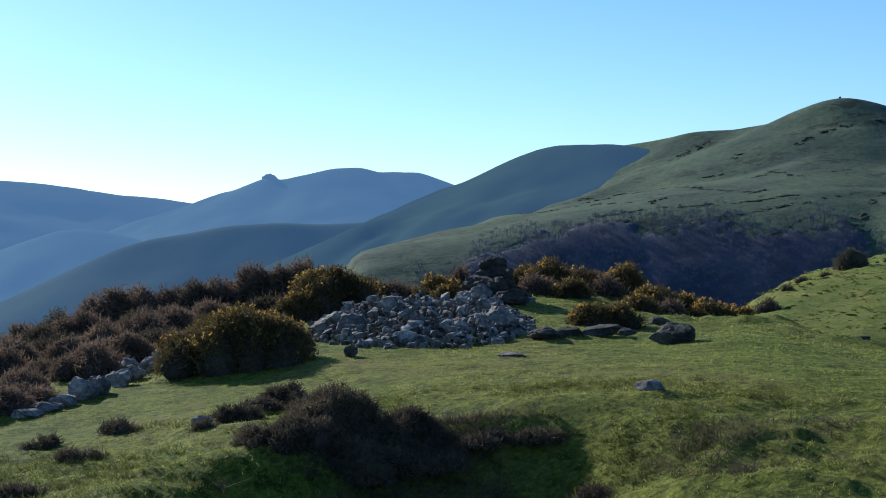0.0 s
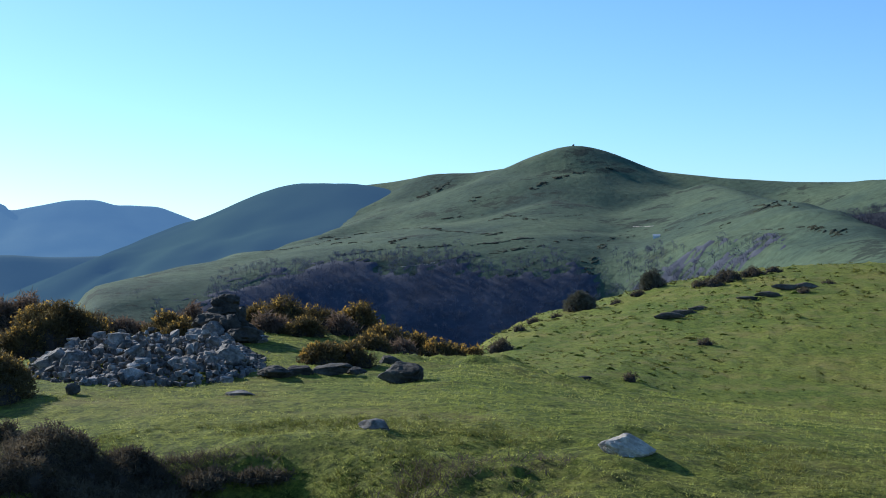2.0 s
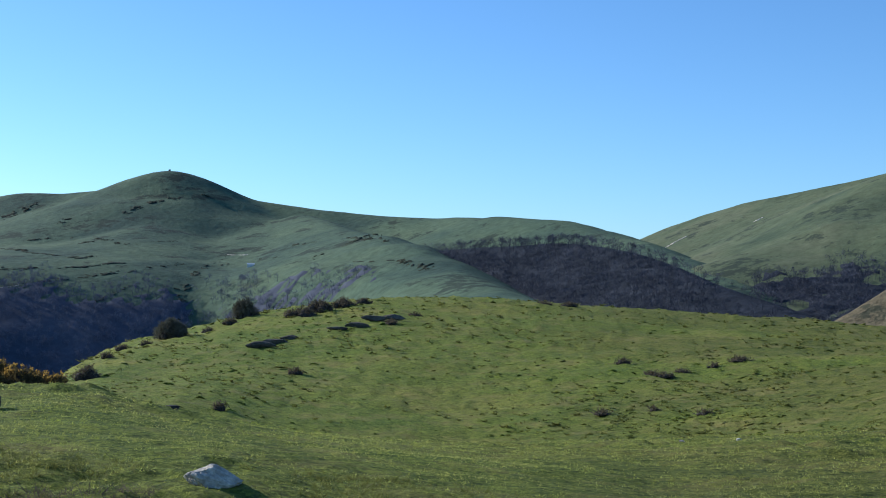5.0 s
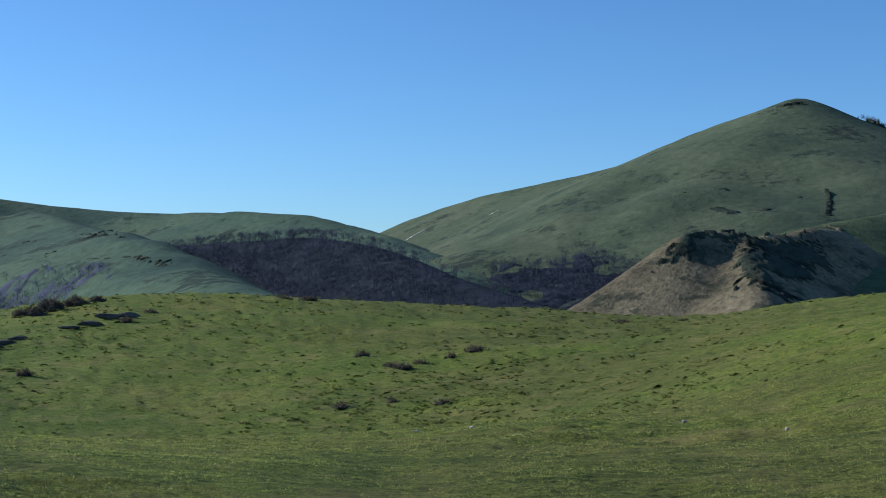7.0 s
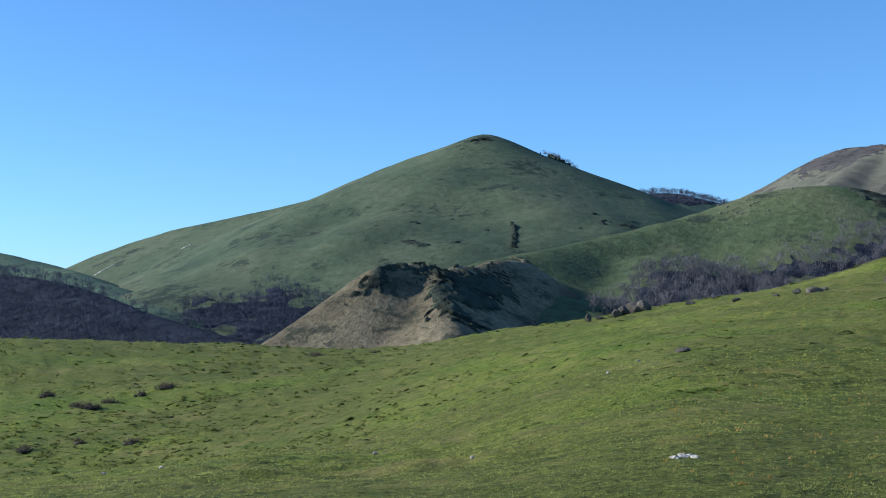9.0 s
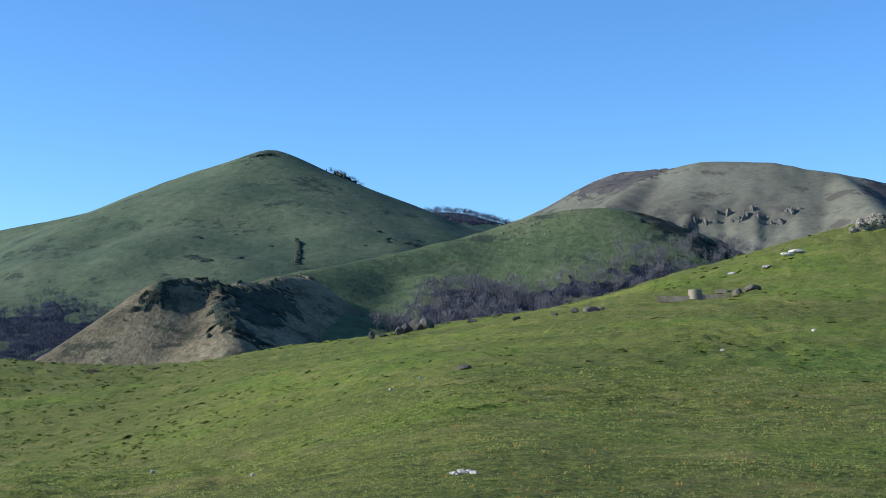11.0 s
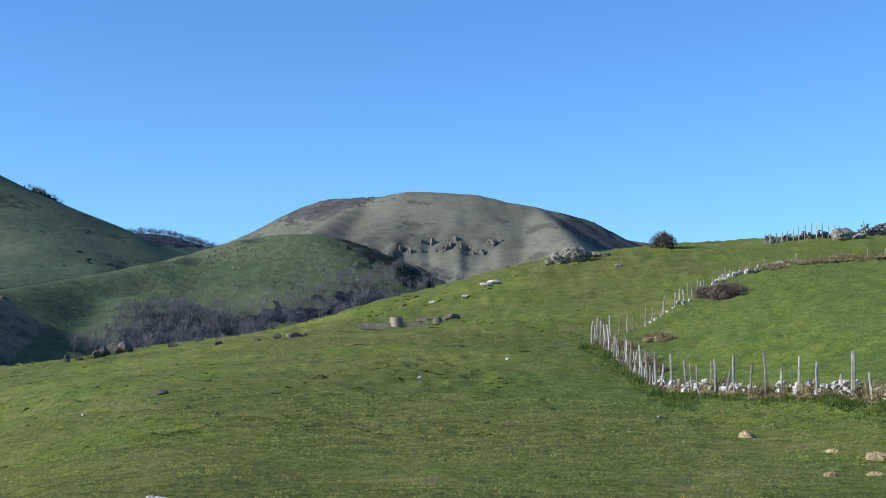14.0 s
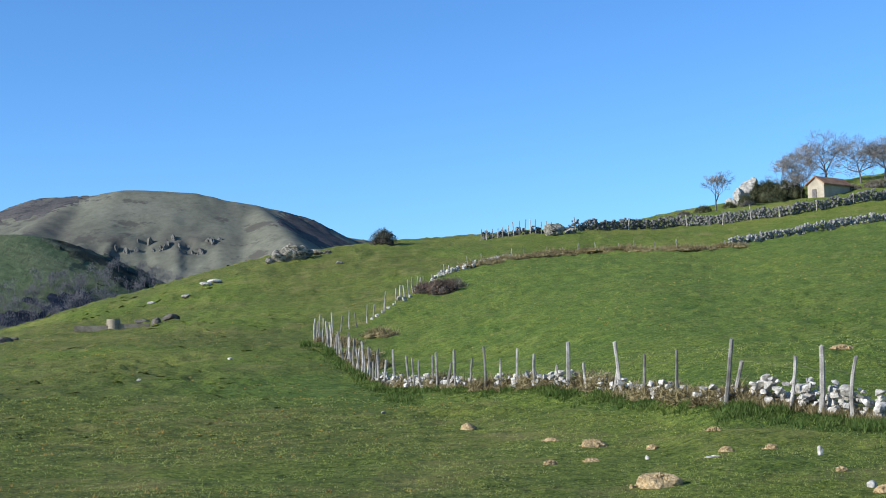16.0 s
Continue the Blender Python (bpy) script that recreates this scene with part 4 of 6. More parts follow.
while count < 292:
    b, r = rng.uniform(-5.7, 2.5), rng.uniform(16.6, 21.6)
    e = ((b + 1.6) / 4.1) ** 2 + ((r - 19.0) / 2.5) ** 2
    if e > 1.0 + 0.2 * rng.normal():
        continue
    g = on_ground(b, r)
    rise = 0.36 * max(0.0, 1 - e) ** 0.7 * (0.75 + 0.5 * rng.uniform())
    s = rng.uniform(0.08, 0.16) * (1.35 if rng.uniform() < 0.12 else 1.0)
    ob = part("stone", STONE_MESH[rng.integers(len(STONE_MESH))], heap)
    m = Matrix.Translation((g.x, g.y, g.z + rise * rng.uniform(0.55, 1.0) + s * 0.22)) @ pose(0, 0, 0, rng.uniform(-25, 25), rng.uniform(-25, 25), rng.uniform(0, 360)) @ Matrix.Diagonal((s * 1.25, s, s * rng.uniform(0.6, 0.95), 1))
    ob.matrix_local = inv @ m
    count += 1

P, S = [], []
for k in range(1700):
    b, r = rng.uniform(-6.2, 3.2), rng.uniform(16.4, 22)
    e = ((b + 1.6) / 4.5) ** 2 + ((r - 19.0) / 2.7) ** 2
    if e < 1.05:
        g = on_ground(b, r)
        P.append(np.array([g.x, g.y, g.z + 0.33 * max(0, 1 - e) ** 0.8 * rng.uniform(0.2, 1.1)]))
        S.append(rng.uniform(0.05, 0.125))
V, F = stone_heap(P, S, 9)
ob = part("rubble", raw_mesh("rubble", V, F, M_ROCK), heap)
ob.matrix_local = inv
tagged(ob, kind="stuff")

LIME = "pale grey weathered limestone boulder in the turf"
GREY = "dark grey boulder beside the stone heap, darkened further as backlit"
for b, r, w, h, seed, m in ((-14.9, 15.0, 0.5, 0.36, 1, 0), (-14.3, 15.3, 0.42, 0.34, 2, 0), (-13.5, 15.9, 0.38, 0.3, 3, 0), (-12.9, 16.3, 0.36, 0.28, 4, 0), (-12.3, 16.8, 0.34, 0.26, 5, 0), (-15.6, 14.7, 0.4, 0.2, 6, 0),
                            (-16.3, 14.4, 0.4, 0.16, 7, 0), (-17.0, 14.2, 0.4, 0.12, 8, 0), (-11.9, 17.3, 0.3, 0.25, 9, 0), (-13.1, 17.2, 0.3, 0.22, 10, 0), (-5.1, 18.4, 0.6, 0.36, 11, 0), (-4.3, 18.0, 0.5, 0.32, 12, 0),
                            (-2.2, 16.8, 0.42, 0.22, 13, 0), (1.4, 18.2, 0.6, 0.36, 14, 0), (-4.45, 15.8, 0.18, 0.13, 15, 1), (3.5, 17.4, 0.5, 0.15, 16, 1), (5.6, 17.9, 0.55, 0.17, 17, 1), (8.45, 16.7, 0.58, 0.26, 44, 1),
                            (1.9, 14.9, 0.34, 0.06, 19, 0), (7.15, 11.4, 0.27, 0.11, 20, 0), (4.3, 17.7, 0.4, 0.13, 21, 1), (8.0, 20.5, 0.4, 0.14, 22, 1), (-10.6, 12.0, 0.2, 0.08, 23, 0), (15.7, 20.6, 0.3, 0.1, 24, 1),
                            (2.6, 21.5, 0.5, 0.12, 25, 0), (-9.7, 18.0, 0.3, 0.2, 26, 0), (6.6, 18.2, 0.3, 0.1, 27, 1)):
    if b < -11:
        w, h = w * 0.8, h * 0.72
    boulder(b, r, w, h, (GREY if m else LIME), 500 + seed, mat=(M_ROCK_BACKLIT if m else M_ROCK), group="boulders")
boulder(17.15, 10.75, 0.45, 0.22, "white-faced limestone boulder lying in the short grass", 563, d=0.34, yaw=12, tilt=9, mat=M_WALLSTONE, level=5, rough=0.08).location.z -= 0.05

# the rough cairn on top
for b, r, w, h, dz, seed in ((1.45, 22.2, 1.0, 0.5, 0, 1), (0.6, 21.9, 0.55, 0.28, 0, 2), (1.2, 22.1, 0.7, 0.3, 0.2, 3), (1.75, 22.3, 0.6, 0.32, 0.22, 4), (2.0, 21.3, 0.75, 0.26, 0, 5), (0.1, 21.2, 0.4, 0.2, 0, 6),
                             (1.0, 21.5, 0.4, 0.3, 0.08, 7), (1.75, 21.6, 0.4, 0.3, 0.12, 8), (0.8, 22.2, 0.5, 0.3, 0.14, 9), (1.45, 22.2, 0.52, 0.26, 0.36, 10), (1.62, 22.2, 0.4, 0.2, 0.5, 13), (1.3, 22.2, 0.3, 0.16, 0.52, 14), (2.2, 22.3, 0.5, 0.34, 0.04, 15), (0.5, 21.4, 0.34, 0.24, 0.02, 16), (0.9, 20.9, 0.36, 0.24, 0.0, 17), (1.5, 20.7, 0.3, 0.2, 0.02, 18), (-0.3, 20.9, 0.3, 0.2, 0, 11), (2.6, 21.9, 0.4, 0.2, 0, 12)):
    ob = boulder(b, r, w, h, "dark weathered boulder stacked in a rough cairn", 570 + seed, mat=(M_ROCK if seed in (2, 6, 7, 11, 16, 17, 18) else M_ROCK_BACKLIT), group="cairn boulders", name="cairn_boulder", level=4, rough=0.13)
    ob.location.z += dz

# ---- the slope across the dip ----
SHRUB = "small dark windswept thorn shrub on the grassy crest"
for b, r, w, h, seed in ((15.85, 106, 2.7, 1.5, 1), (18.7, 116, 2.2, 1.75, 2)):
    bush(b, r, w, h, SHRUB, 600 + seed, "thorn", d=w, dense=1.0, group="thorn shrubs", name="thorn_shrub", category="shrub")
CLUMP = "dark heather clump on the grassy slope"
for b, r, w, h, seed in ((20.9, 112, 2.6, 0.9, 1), (21.7, 114, 2.4, 1.0, 2), (22.6, 116, 2.2, 0.9, 3), (23.4, 119, 1.6, 0.5, 4), (20.75, 78.6, 0.9, 0.42, 5), (33.8, 84, 1.0, 0.4, 6), (34.9, 79, 1.1, 0.25, 7), (37.3, 82, 0.8, 0.35, 8),
                         (12.7, 77, 1.5, 0.85, 9), (17.8, 60.8, 0.8, 0.45, 10), (35.4, 78, 1.4, 0.25, 11), (36.1, 80, 1.0, 0.25, 12), (17.3, 108, 1.2, 0.45, 13), (18.1, 111, 1.3, 0.5, 14), (14.0, 97, 1.0, 0.5, 15), (14.9, 101, 0.9, 0.45, 16),
                         (13.4, 90, 0.9, 0.45, 17), (38.4, 84, 1.5, 0.25, 18), (31.6, 122, 1.8, 0.35, 19), (30.6, 122, 1.6, 0.3, 20), (44.2, 108, 1.2, 0.3, 21), (46.4, 110, 1.0, 0.3, 22), (35.0, 66, 0.7, 0.22, 23), (33.0, 65, 0.9, 0.22, 24),
                         (37.0, 64, 0.9, 0.25, 25), (24.6, 104, 1.4, 0.4, 26), (25.5, 110, 1.0, 0.3, 27)):
    bush(b, r, w, h, CLUMP, 620 + seed, "dark", dense=0.5, group="heather clumps on the slope")
LEDGE = "low rock ledge along the grassy slope, darkened for its undercut shadow"
for b, r, w, h, seed in ((19.3, 92, 2.2, 0.4, 1), (19.9, 94, 1.8, 0.35, 2), (20.5, 96, 1.4, 0.3, 3), (23.2, 103, 2.0, 0.4, 4), (23.9, 105, 2.2, 0.5, 5), (24.6, 106, 2.0, 0.5, 6), (22.4, 101, 1.6, 0.3, 7)):
    boulder(b, r, w, h, LEDGE, 660 + seed, d=0.7, yaw=6, mat=M_LEDGE, category="rock ledge", group="rock ledges", name="rock_ledge", level=3)

# ---- the rising pasture ----
OUT = "dark weathered outcrop rock on the grassy crest"
for b, r, w, h, seed in ((56.15, 106, 0.8, 0.6, 1), (56.42, 106.5, 0.9, 0.8, 2), (56.8, 107, 1.0, 0.9, 3), (57.2, 107, 1.2, 0.8, 4), (55.0, 103.3, 0.55, 0.55, 5), (55.5, 104, 0.8, 0.25, 6), (59.05, 105.5, 0.9, 0.3, 7), (60.8, 97, 0.7, 0.28, 8),
                         (62.3, 92, 0.6, 0.25, 9), (63.1, 92, 0.6, 0.35, 10), (63.8, 92, 1.1, 0.45, 11), (64.2, 92.5, 0.5, 0.25, 12), (58.7, 43.2, 0.55, 0.16, 13), (69.5, 92.5, 0.7, 0.6, 14), (70.1, 94, 1.3, 0.42, 15), (69.0, 96, 1.2, 0.3, 16)):
    boulder(b, r, w, h, OUT, 700 + seed, mat=M_LEDGE, group="outcrop rocks", name="outcrop_rock", level=3)
PALE = "pale limestone rock lying on the pasture"
for b, r, w, h, seed in ((58.4, 17.0, 0.12, 0.05, 1), (58.72, 17.1, 0.14, 0.05, 2), (59.2, 17.0, 0.1, 0.05, 3), (58.98, 17.15, 0.08, 0.04, 23), (58.58, 16.9, 0.07, 0.03, 24), (46.54, 29.4, 0.1, 0.07, 4), (50.45, 21.2, 0.07, 0.06, 5), (69.3, 109, 0.55, 0.36, 6), (70.65, 110, 0.8, 0.4, 7), (71.4, 116.6, 1.0, 0.4, 8),
                         (71.75, 117.5, 1.1, 0.5, 9), (76.7, 124, 0.7, 0.35, 10), (55.8, 40, 0.12, 0.08, 11), (57.0, 42, 0.12, 0.08, 12), (78.5, 36.5, 0.12, 0.08, 13), (72.4, 60, 0.2, 0.12, 14), (68.9, 48, 0.15, 0.08, 15), (89.0, 22.5, 0.07, 0.07, 16),
                         (95.6, 21.3, 0.08, 0.16, 17), (97.5, 18.2, 0.14, 0.09, 18), (91.4, 21.3, 0.14, 0.03, 19), (91.65, 21.35, 0.12, 0.03, 26), (36.0, 30, 0.12, 0.06, 20), (38.2, 30, 0.1, 0.06, 21), (93.4, 16.2, 0.1, 0.06, 22)):
    boulder(b, r, w * 1.15, h * (0.7 if r > 60 else 1.0), PALE, 720 + seed, mat=M_WALLSTONE, group="pale rocks", name="pale_rock", level=3)
# the crag and its neighbours
for b, r, w, h, d, seed in ((74.85, 130.5, 3.0, 1.75, 2.2, 1), (74.35, 130, 2.2, 1.35, 1.6, 2), (75.3, 131, 1.8, 1.15, 1.4, 3), (75.75, 133, 1.4, 0.5, 1.2, 4), (73.95, 129.5, 1.0, 0.6, 0.8, 5), (76.2, 134, 1.0, 0.35, 0.8, 6)):
    boulder(b, r, w, h, "pale fissured crag rock on the skyline", 750 + seed, d=d, mat=M_CRAG, group="crag rocks", name="crag", level=5, rough=0.12)

# the water trough
c = on_ground(67.87, 91.0, 0.05)
trough = thing("water_trough", c, "long concrete cattle trough with a round tank", "trough", yaw=-67.87)


def box_mesh(name, sx, sy, sz, mat, bevel=0.03, hollow=0.0):
    bm = bmesh.new()
    bmesh.ops.create_cube(bm, size=1.0)
    bmesh.ops.scale(bm, vec=(sx, sy, sz), verts=bm.verts)
    bmesh.ops.translate(bm, vec=(0, 0, sz / 2), verts=bm.verts)
    if hollow:
        top = max(bm.faces, key=lambda f: f.calc_center_median().z)
        bmesh.ops.inset_individual(bm, faces=[top], thickness=hollow)
        bmesh.ops.translate(bm, vec=(0, 0, -sz * 0.7), verts=top.verts)
    bmesh.ops.bevel(bm, geom=bm.edges[:], offset=bevel, segments=2, affect="EDGES")
    me = bpy.data.meshes.new(name)
    bm.to_mesh(me)
    bm.free()
    me.materials.append(mat)
    return me


for x, s in ((-1.35, 2.0), (1.2, 2.0)):
    ob = part("basin", box_mesh("basin", s, 0.6, 0.42, M_CONCRETE, 0.03, 0.09), trough)
    ob.location = (x, 0, -0.03 + 0.08 * (x > 0))
bm = bmesh.new()
bmesh.ops.create_cone(bm, cap_ends=True, segments=28, radius1=0.47, radius2=0.41, depth=0.8)
top = max(bm.faces, key=lambda f: f.calc_center_median().z)
bmesh.ops.inset_individual(bm, faces=[top], thickness=0.07)
bmesh.ops.translate(bm, vec=(0, 0, -0.5), verts=top.verts)
me = bpy.data.meshes.new("tank")
bm.to_mesh(me)
bm.free()
me.materials.append(M_CONCRETE)
part("tank", me, trough, "round concrete tank").location = (0.0, 0, 0.36)

# the hawthorn on the skyline
bush(78.45, 138.5, 2.7, 1.9, "lone round windswept hawthorn on the skyline", 760, "thorn", d=2.2, dense=0.8, name="hawthorn", category="tree")

# ---- the fence and its rubble wall ----
FENCE = [(97.8, 25.4), (96.82, 26.0), (95.65, 26.6), (94.49, 27.1), (92.03, 27.4), (90.16, 31.5), (87.97, 34.6), (85.87, 36.9), (82.58, 41.8), (80.48, 45.5), (78.51, 49.9), (78.06, 51), (77.33, 56.4), (76.7, 63.2), (76.02, 69), (75.73, 72)]
BACK = [(75.73, 72), (76.0, 74), (76.74, 77), (77.77, 81), (78.54, 85.7), (79.45, 93), (79.97, 98.5), (81.0, 109), (81.9, 112.6), (83.5, 119), (85.76, 123.5), (88.0, 122.5), (90.24, 120), (92.22, 123)]


def along(line, b):
    return float(np.interp(b, [q[0] for q in sorted(line)], [q[1] for q in sorted(line)]))


def post_mesh(h, rad, seed):
    """A split wooden post with a roughly sharpened foot and an uneven top."""
    rng = np.random.default_rng(seed)
    bend = rng.normal(size=(2,)) * 0.02
    rings = []
    for k, z in enumerate((-0.25, 0.0, h * 0.35, h * 0.7, h)):
        t = np.arange(6) * math.pi / 3
        q = rad * (1.05 - 0.12 * k / 4) * (1 + 0.14 * rng.normal(size=6))
        ring = np.stack([q * np.cos(t) + bend[0] * math.sin(z * 3), q * np.sin(t) + bend[1] * math.sin(z * 2.4), np.full(6, z)], 1)
        if k == 4:
            ring[:, 2] += rng.uniform(-0.03, 0.03, 6)
        rings.append(ring)
    V = np.concatenate(rings + [[[0, 0, h + 0.01]]])
    F = []
    for k in range(4):
        for i in range(6):
            a, c = k * 6 + i, k * 6 + (i + 1) % 6
            F += [[a, c, c + 6], [a, c + 6, a + 6]]
    F += [[24 + i, 24 + (i + 1) % 6, 30] for i in range(6)]
    return raw_mesh("post", V, F, M_POST)


fence = thing("field_fence", on_ground(85.87, 36.9), "old fence of weathered grey wooden posts with rusted wire", "fence")
finv = fence.matrix_world.inverted()


def put_post(line, b, h, rad, seed, lean=0.0, off=0.0, owner=None):
    r = along(line, b) + off
    rng = random.Random(seed)
    ob = part("post", post_mesh(h, rad * 0.74, seed), owner or fence)
    q = on_ground(b, r)
    ob.matrix_local = (owner.matrix_world.inverted() if owner else finv) @ (Matrix.Translation(q) @ pose(0, 0, 0, rng.uniform(-4, 4), lean + rng.uniform(-4, 4), -b))
    return q


tops = []
for b, h, rad, lean in ((96.82, 1.11, 0.05, 0), (95.65, 1.24, 0.065, 0), (94.49, 0.99, 0.045, 4), (92.03, 1.29, 0.06, 3), (90.16, 1.08, 0.05, -3), (88.8, 1.05, 0.05, 0), (87.97, 1.31, 0.055, -8),
                        (87.65, 0.7, 0.045, 12), (86.6, 0.72, 0.04, 0), (85.87, 1.24, 0.08, 0), (85.3, 0.6, 0.05, 8), (84.5, 0.92, 0.045, 0), (83.85, 1.1, 0.045, 0), (83.25, 0.92, 0.045, 0), (82.58, 1.25, 0.05, 0),
                        (81.95, 0.9, 0.04, 4), (81.4, 1.22, 0.055, 0), (81.05, 0.82, 0.05, 12), (80.48, 1.05, 0.045, 0), (80.62, 1.15, 0.045, 2), (80.0, 0.93, 0.045, 0), (79.72, 1.0, 0.045, -3), (79.55, 1.1, 0.045, -6),
                        (78.95, 1.26, 0.055, 0), (78.5, 0.85, 0.05, 6)):
    tops.append((put_post(FENCE, b, h, rad, int(b * 100), lean), h))
k = 0
for b in np.linspace(78.3, 75.72, 24):
    put_post(FENCE, b, 1.0 + 0.25 * math.sin(k * 2.3), 0.055, 900 + k, 5 * math.sin(k * 1.7))
    k += 1
put_post(FENCE, 95.9, 0.5, 0.06, 950, 10, 0.3)
put_post(FENCE, 92.3, 0.85, 0.05, 951, 16, 0.4)
for b in (75.95, 76.2, 76.45, 76.75, 77.1, 77.4, 77.8, 78.05, 78.5, 78.95, 79.15, 79.3, 79.5, 79.65, 79.8, 79.95, 80.1, 80.45, 80.9, 81.1, 81.9, 82.4, 83.0, 83.6, 84.1, 84.5, 85.1, 85.7, 86.3, 87.0, 87.9, 88.5, 89.3, 90.2):
    put_post(BACK, b, (1.0 if b < 80.3 else 0.75) + 0.18 * math.sin(b * 37), 0.055, int(b * 91), 5 * math.sin(b * 53))


def wire(line, b0, b1, height, seed):
    P = []
    for b in np.linspace(b0, b1, 60):
        q = on_ground(b, along(line, b) - 0.03)
        P.append(np.array([q.x, q.y, q.z + height + 0.03 * math.sin(b * 9 + seed)]))
    V, F = limb_arrays([(P[i], P[i + 1], 0.0022, 0.0022) for i in range(len(P) - 1)], 3)
    ob = part("wire", raw_mesh("wire", V, F, M_WIRE), fence, "thin rusted fence wire")
    ob.matrix_local = finv


wire(FENCE, 97.4, 78.3, 0.82, 0)
wire(FENCE, 97.4, 78.3, 0.5, 2)

# rubble wall behind the posts
rng = np.random.default_rng(88)
wall = thing("rubble_wall", on_ground(88, 35), "tumbled dry-stone field wall of whitish stones", "stone wall")
winv = wall.matrix_world.inverted()
near_wall = []
for b0, b1, hgt in ((78.3, 80.4, 0.36), (80.4, 82.2, 0.26), (83.1, 85.9, 0.34), (87.2, 90.2, 0.28), (91.4, 93.2, 0.3), (93.3, 97.9, 0.46)):
    b = b0
    while b < b1:
        r = along(FENCE, b) + 0.45
        q = on_ground(b, r)
        top = hgt * (0.6 + 0.5 * abs(math.sin(b * 5.1 + b0)))
        z = 0.0
        while z < top:
            s = rng.uniform(0.08, 0.2) * (1.4 if rng.uniform() < 0.1 else 1.0)
            near_wall.append((q.x + rng.normal() * 0.14, q.y + rng.normal() * 0.14, q.z + z + s * 0.25, s))
            z += s * rng.uniform(0.4, 0.6)
        b += math.degrees(0.1 / r) * rng.uniform(0.7, 1.2)
near_wall = sorted(near_wall, key=lambda q: q[0] ** 2 + q[1] ** 2)
for x, y, z, s in near_wall[:295]:
    ob = part("stone", WALL_MESH[rng.integers(len(WALL_MESH))], wall)
    ob.matrix_local = winv @ (Matrix.Translation((x, y, z)) @ pose(0, 0, 0, rng.uniform(-15, 15), rng.uniform(-15, 15), rng.uniform(0, 360)) @ Matrix.Diagonal((s * 1.25, s, s * rng.uniform(0.65, 0.95), 1)))
rest = near_wall[295:]
# stones along the back line
for b in np.arange(80.4, 84.0, 0.1):
    for k in range(3):
        q = on_ground(b + rng.normal() * 0.05, along(BACK, b) + rng.normal() * 0.3)
        rest.append((q.x, q.y, q.z + 0.14 * k, rng.uniform(0.16, 0.38)))
for b in np.arange(78.0, 80.4, 0.22):
    q = on_ground(b, along(BACK, b) + rng.normal() * 0.3)
    rest.append((q.x, q.y, q.z + 0.08, rng.uniform(0.2, 0.4)))
V, F = stone_heap([np.array(q[:3]) for q in rest], [q[3] for q in rest], 5)
ob = part("rubble", raw_mesh("rubble", V, F, M_WALLSTONE), wall)
ob.matrix_local = winv
tagged(ob, kind="stuff")

# the two walls higher up
WALL_IN = [(92.22, 124), (93.4, 126), (94.61, 128), (96.4, 132), (98.17, 136), (101, 140)]
WALL_OUT = [(82.5, 148), (84.64, 150), (87.13, 153), (90.25, 158), (92.45, 156), (94.63, 156), (96.5, 159), (98.2, 163), (101, 168)]
for line, hgt, label in ((WALL_IN, 0.75, "low grey dry-stone wall across the green field"), (WALL_OUT, 1.1, "grey dry-stone wall below the old hut")):
    P, S = [], []
    b, b1 = line[0][0], line[-1][0]
    while b < b1:
        r = along(line, b)
        q = on_ground(b, r)
        top = hgt * (0.85 + 0.15 * math.sin(b * 7) * math.sin(b * 2.3))
        if line is WALL_OUT and b < 86.2:
            top *= 0.45 + 0.3 * math.sin(b * 9)
        z = 0.0
        while z < top:
            s = rng.uniform(0.18, 0.36)
            P.append(np.array([q.x + rng.normal() * 0.16, q.y + rng.normal() * 0.16, q.z + z + 0.1]))
            S.append(s)
            z += s * 0.5
        b += math.degrees(0.15 / r)
    V, F = stone_heap(P, S, int(hgt * 100))
    ob = new("dry_stone_wall", raw_mesh("dry_stone_wall", V, F, M_ROCK))
    tagged(ob, label, "stone wall")
top_fence = thing("wall_fence", on_ground(84, 149), "short wooden posts along the upper stone wall", "fence")
for b in list(np.arange(82.4, 85.3, 0.22)) + [86.2, 88.3, 90.6, 92.0, 93.1, 94.2, 95.6, 97.0]:
    put_post(WALL_OUT, b, 1.3 + 0.25 * math.sin(b * 31), 0.07, int(b * 77), 4 * math.sin(b * 61), -0.4, top_fence)
for b, r, w, h, d, seed in ((85.3, 146, 2.4, 1.3, 1.6, 1), (86.0, 147, 1.3, 0.7, 1.0, 2)):
    boulder(b, r, w, h, "pale crag rock beside the upper wall", 770 + seed, d=d, mat=M_CRAG, group="crag rocks", name="crag", level=4, rough=0.12)

# dead bracken along the wall foot, a bramble on the bank
for k, b in enumerate(np.linspace(82.2, 92.6, 20)):
    bush(b, along(BACK, b) - 0.9 - 0.4 * math.sin(k * 2.1), 2.8 + 0.6 * math.sin(k * 3.1), 0.42 + 0.12 * math.sin(k * 1.3), "rust-brown dead bracken along the field wall", 800 + k, "bracken", dense=0.4, group="bracken", name="bracken_clump", category="bracken")
bush(81.3, 95, 1.7, 0.7, "brown sprawling bramble bush by the wall", 832, "thicket", dense=1.0, name="bramble_bush")
bush(80.85, 93, 2.2, 1.1, "brown sprawling bramble bush by the wall", 830, "heather", dense=1.0, name="bramble_bush")
bush(80.2, 95, 1.8, 0.8, "brown sprawling bramble bush by the wall", 831, "heather", dense=0.7, name="bramble_bush")
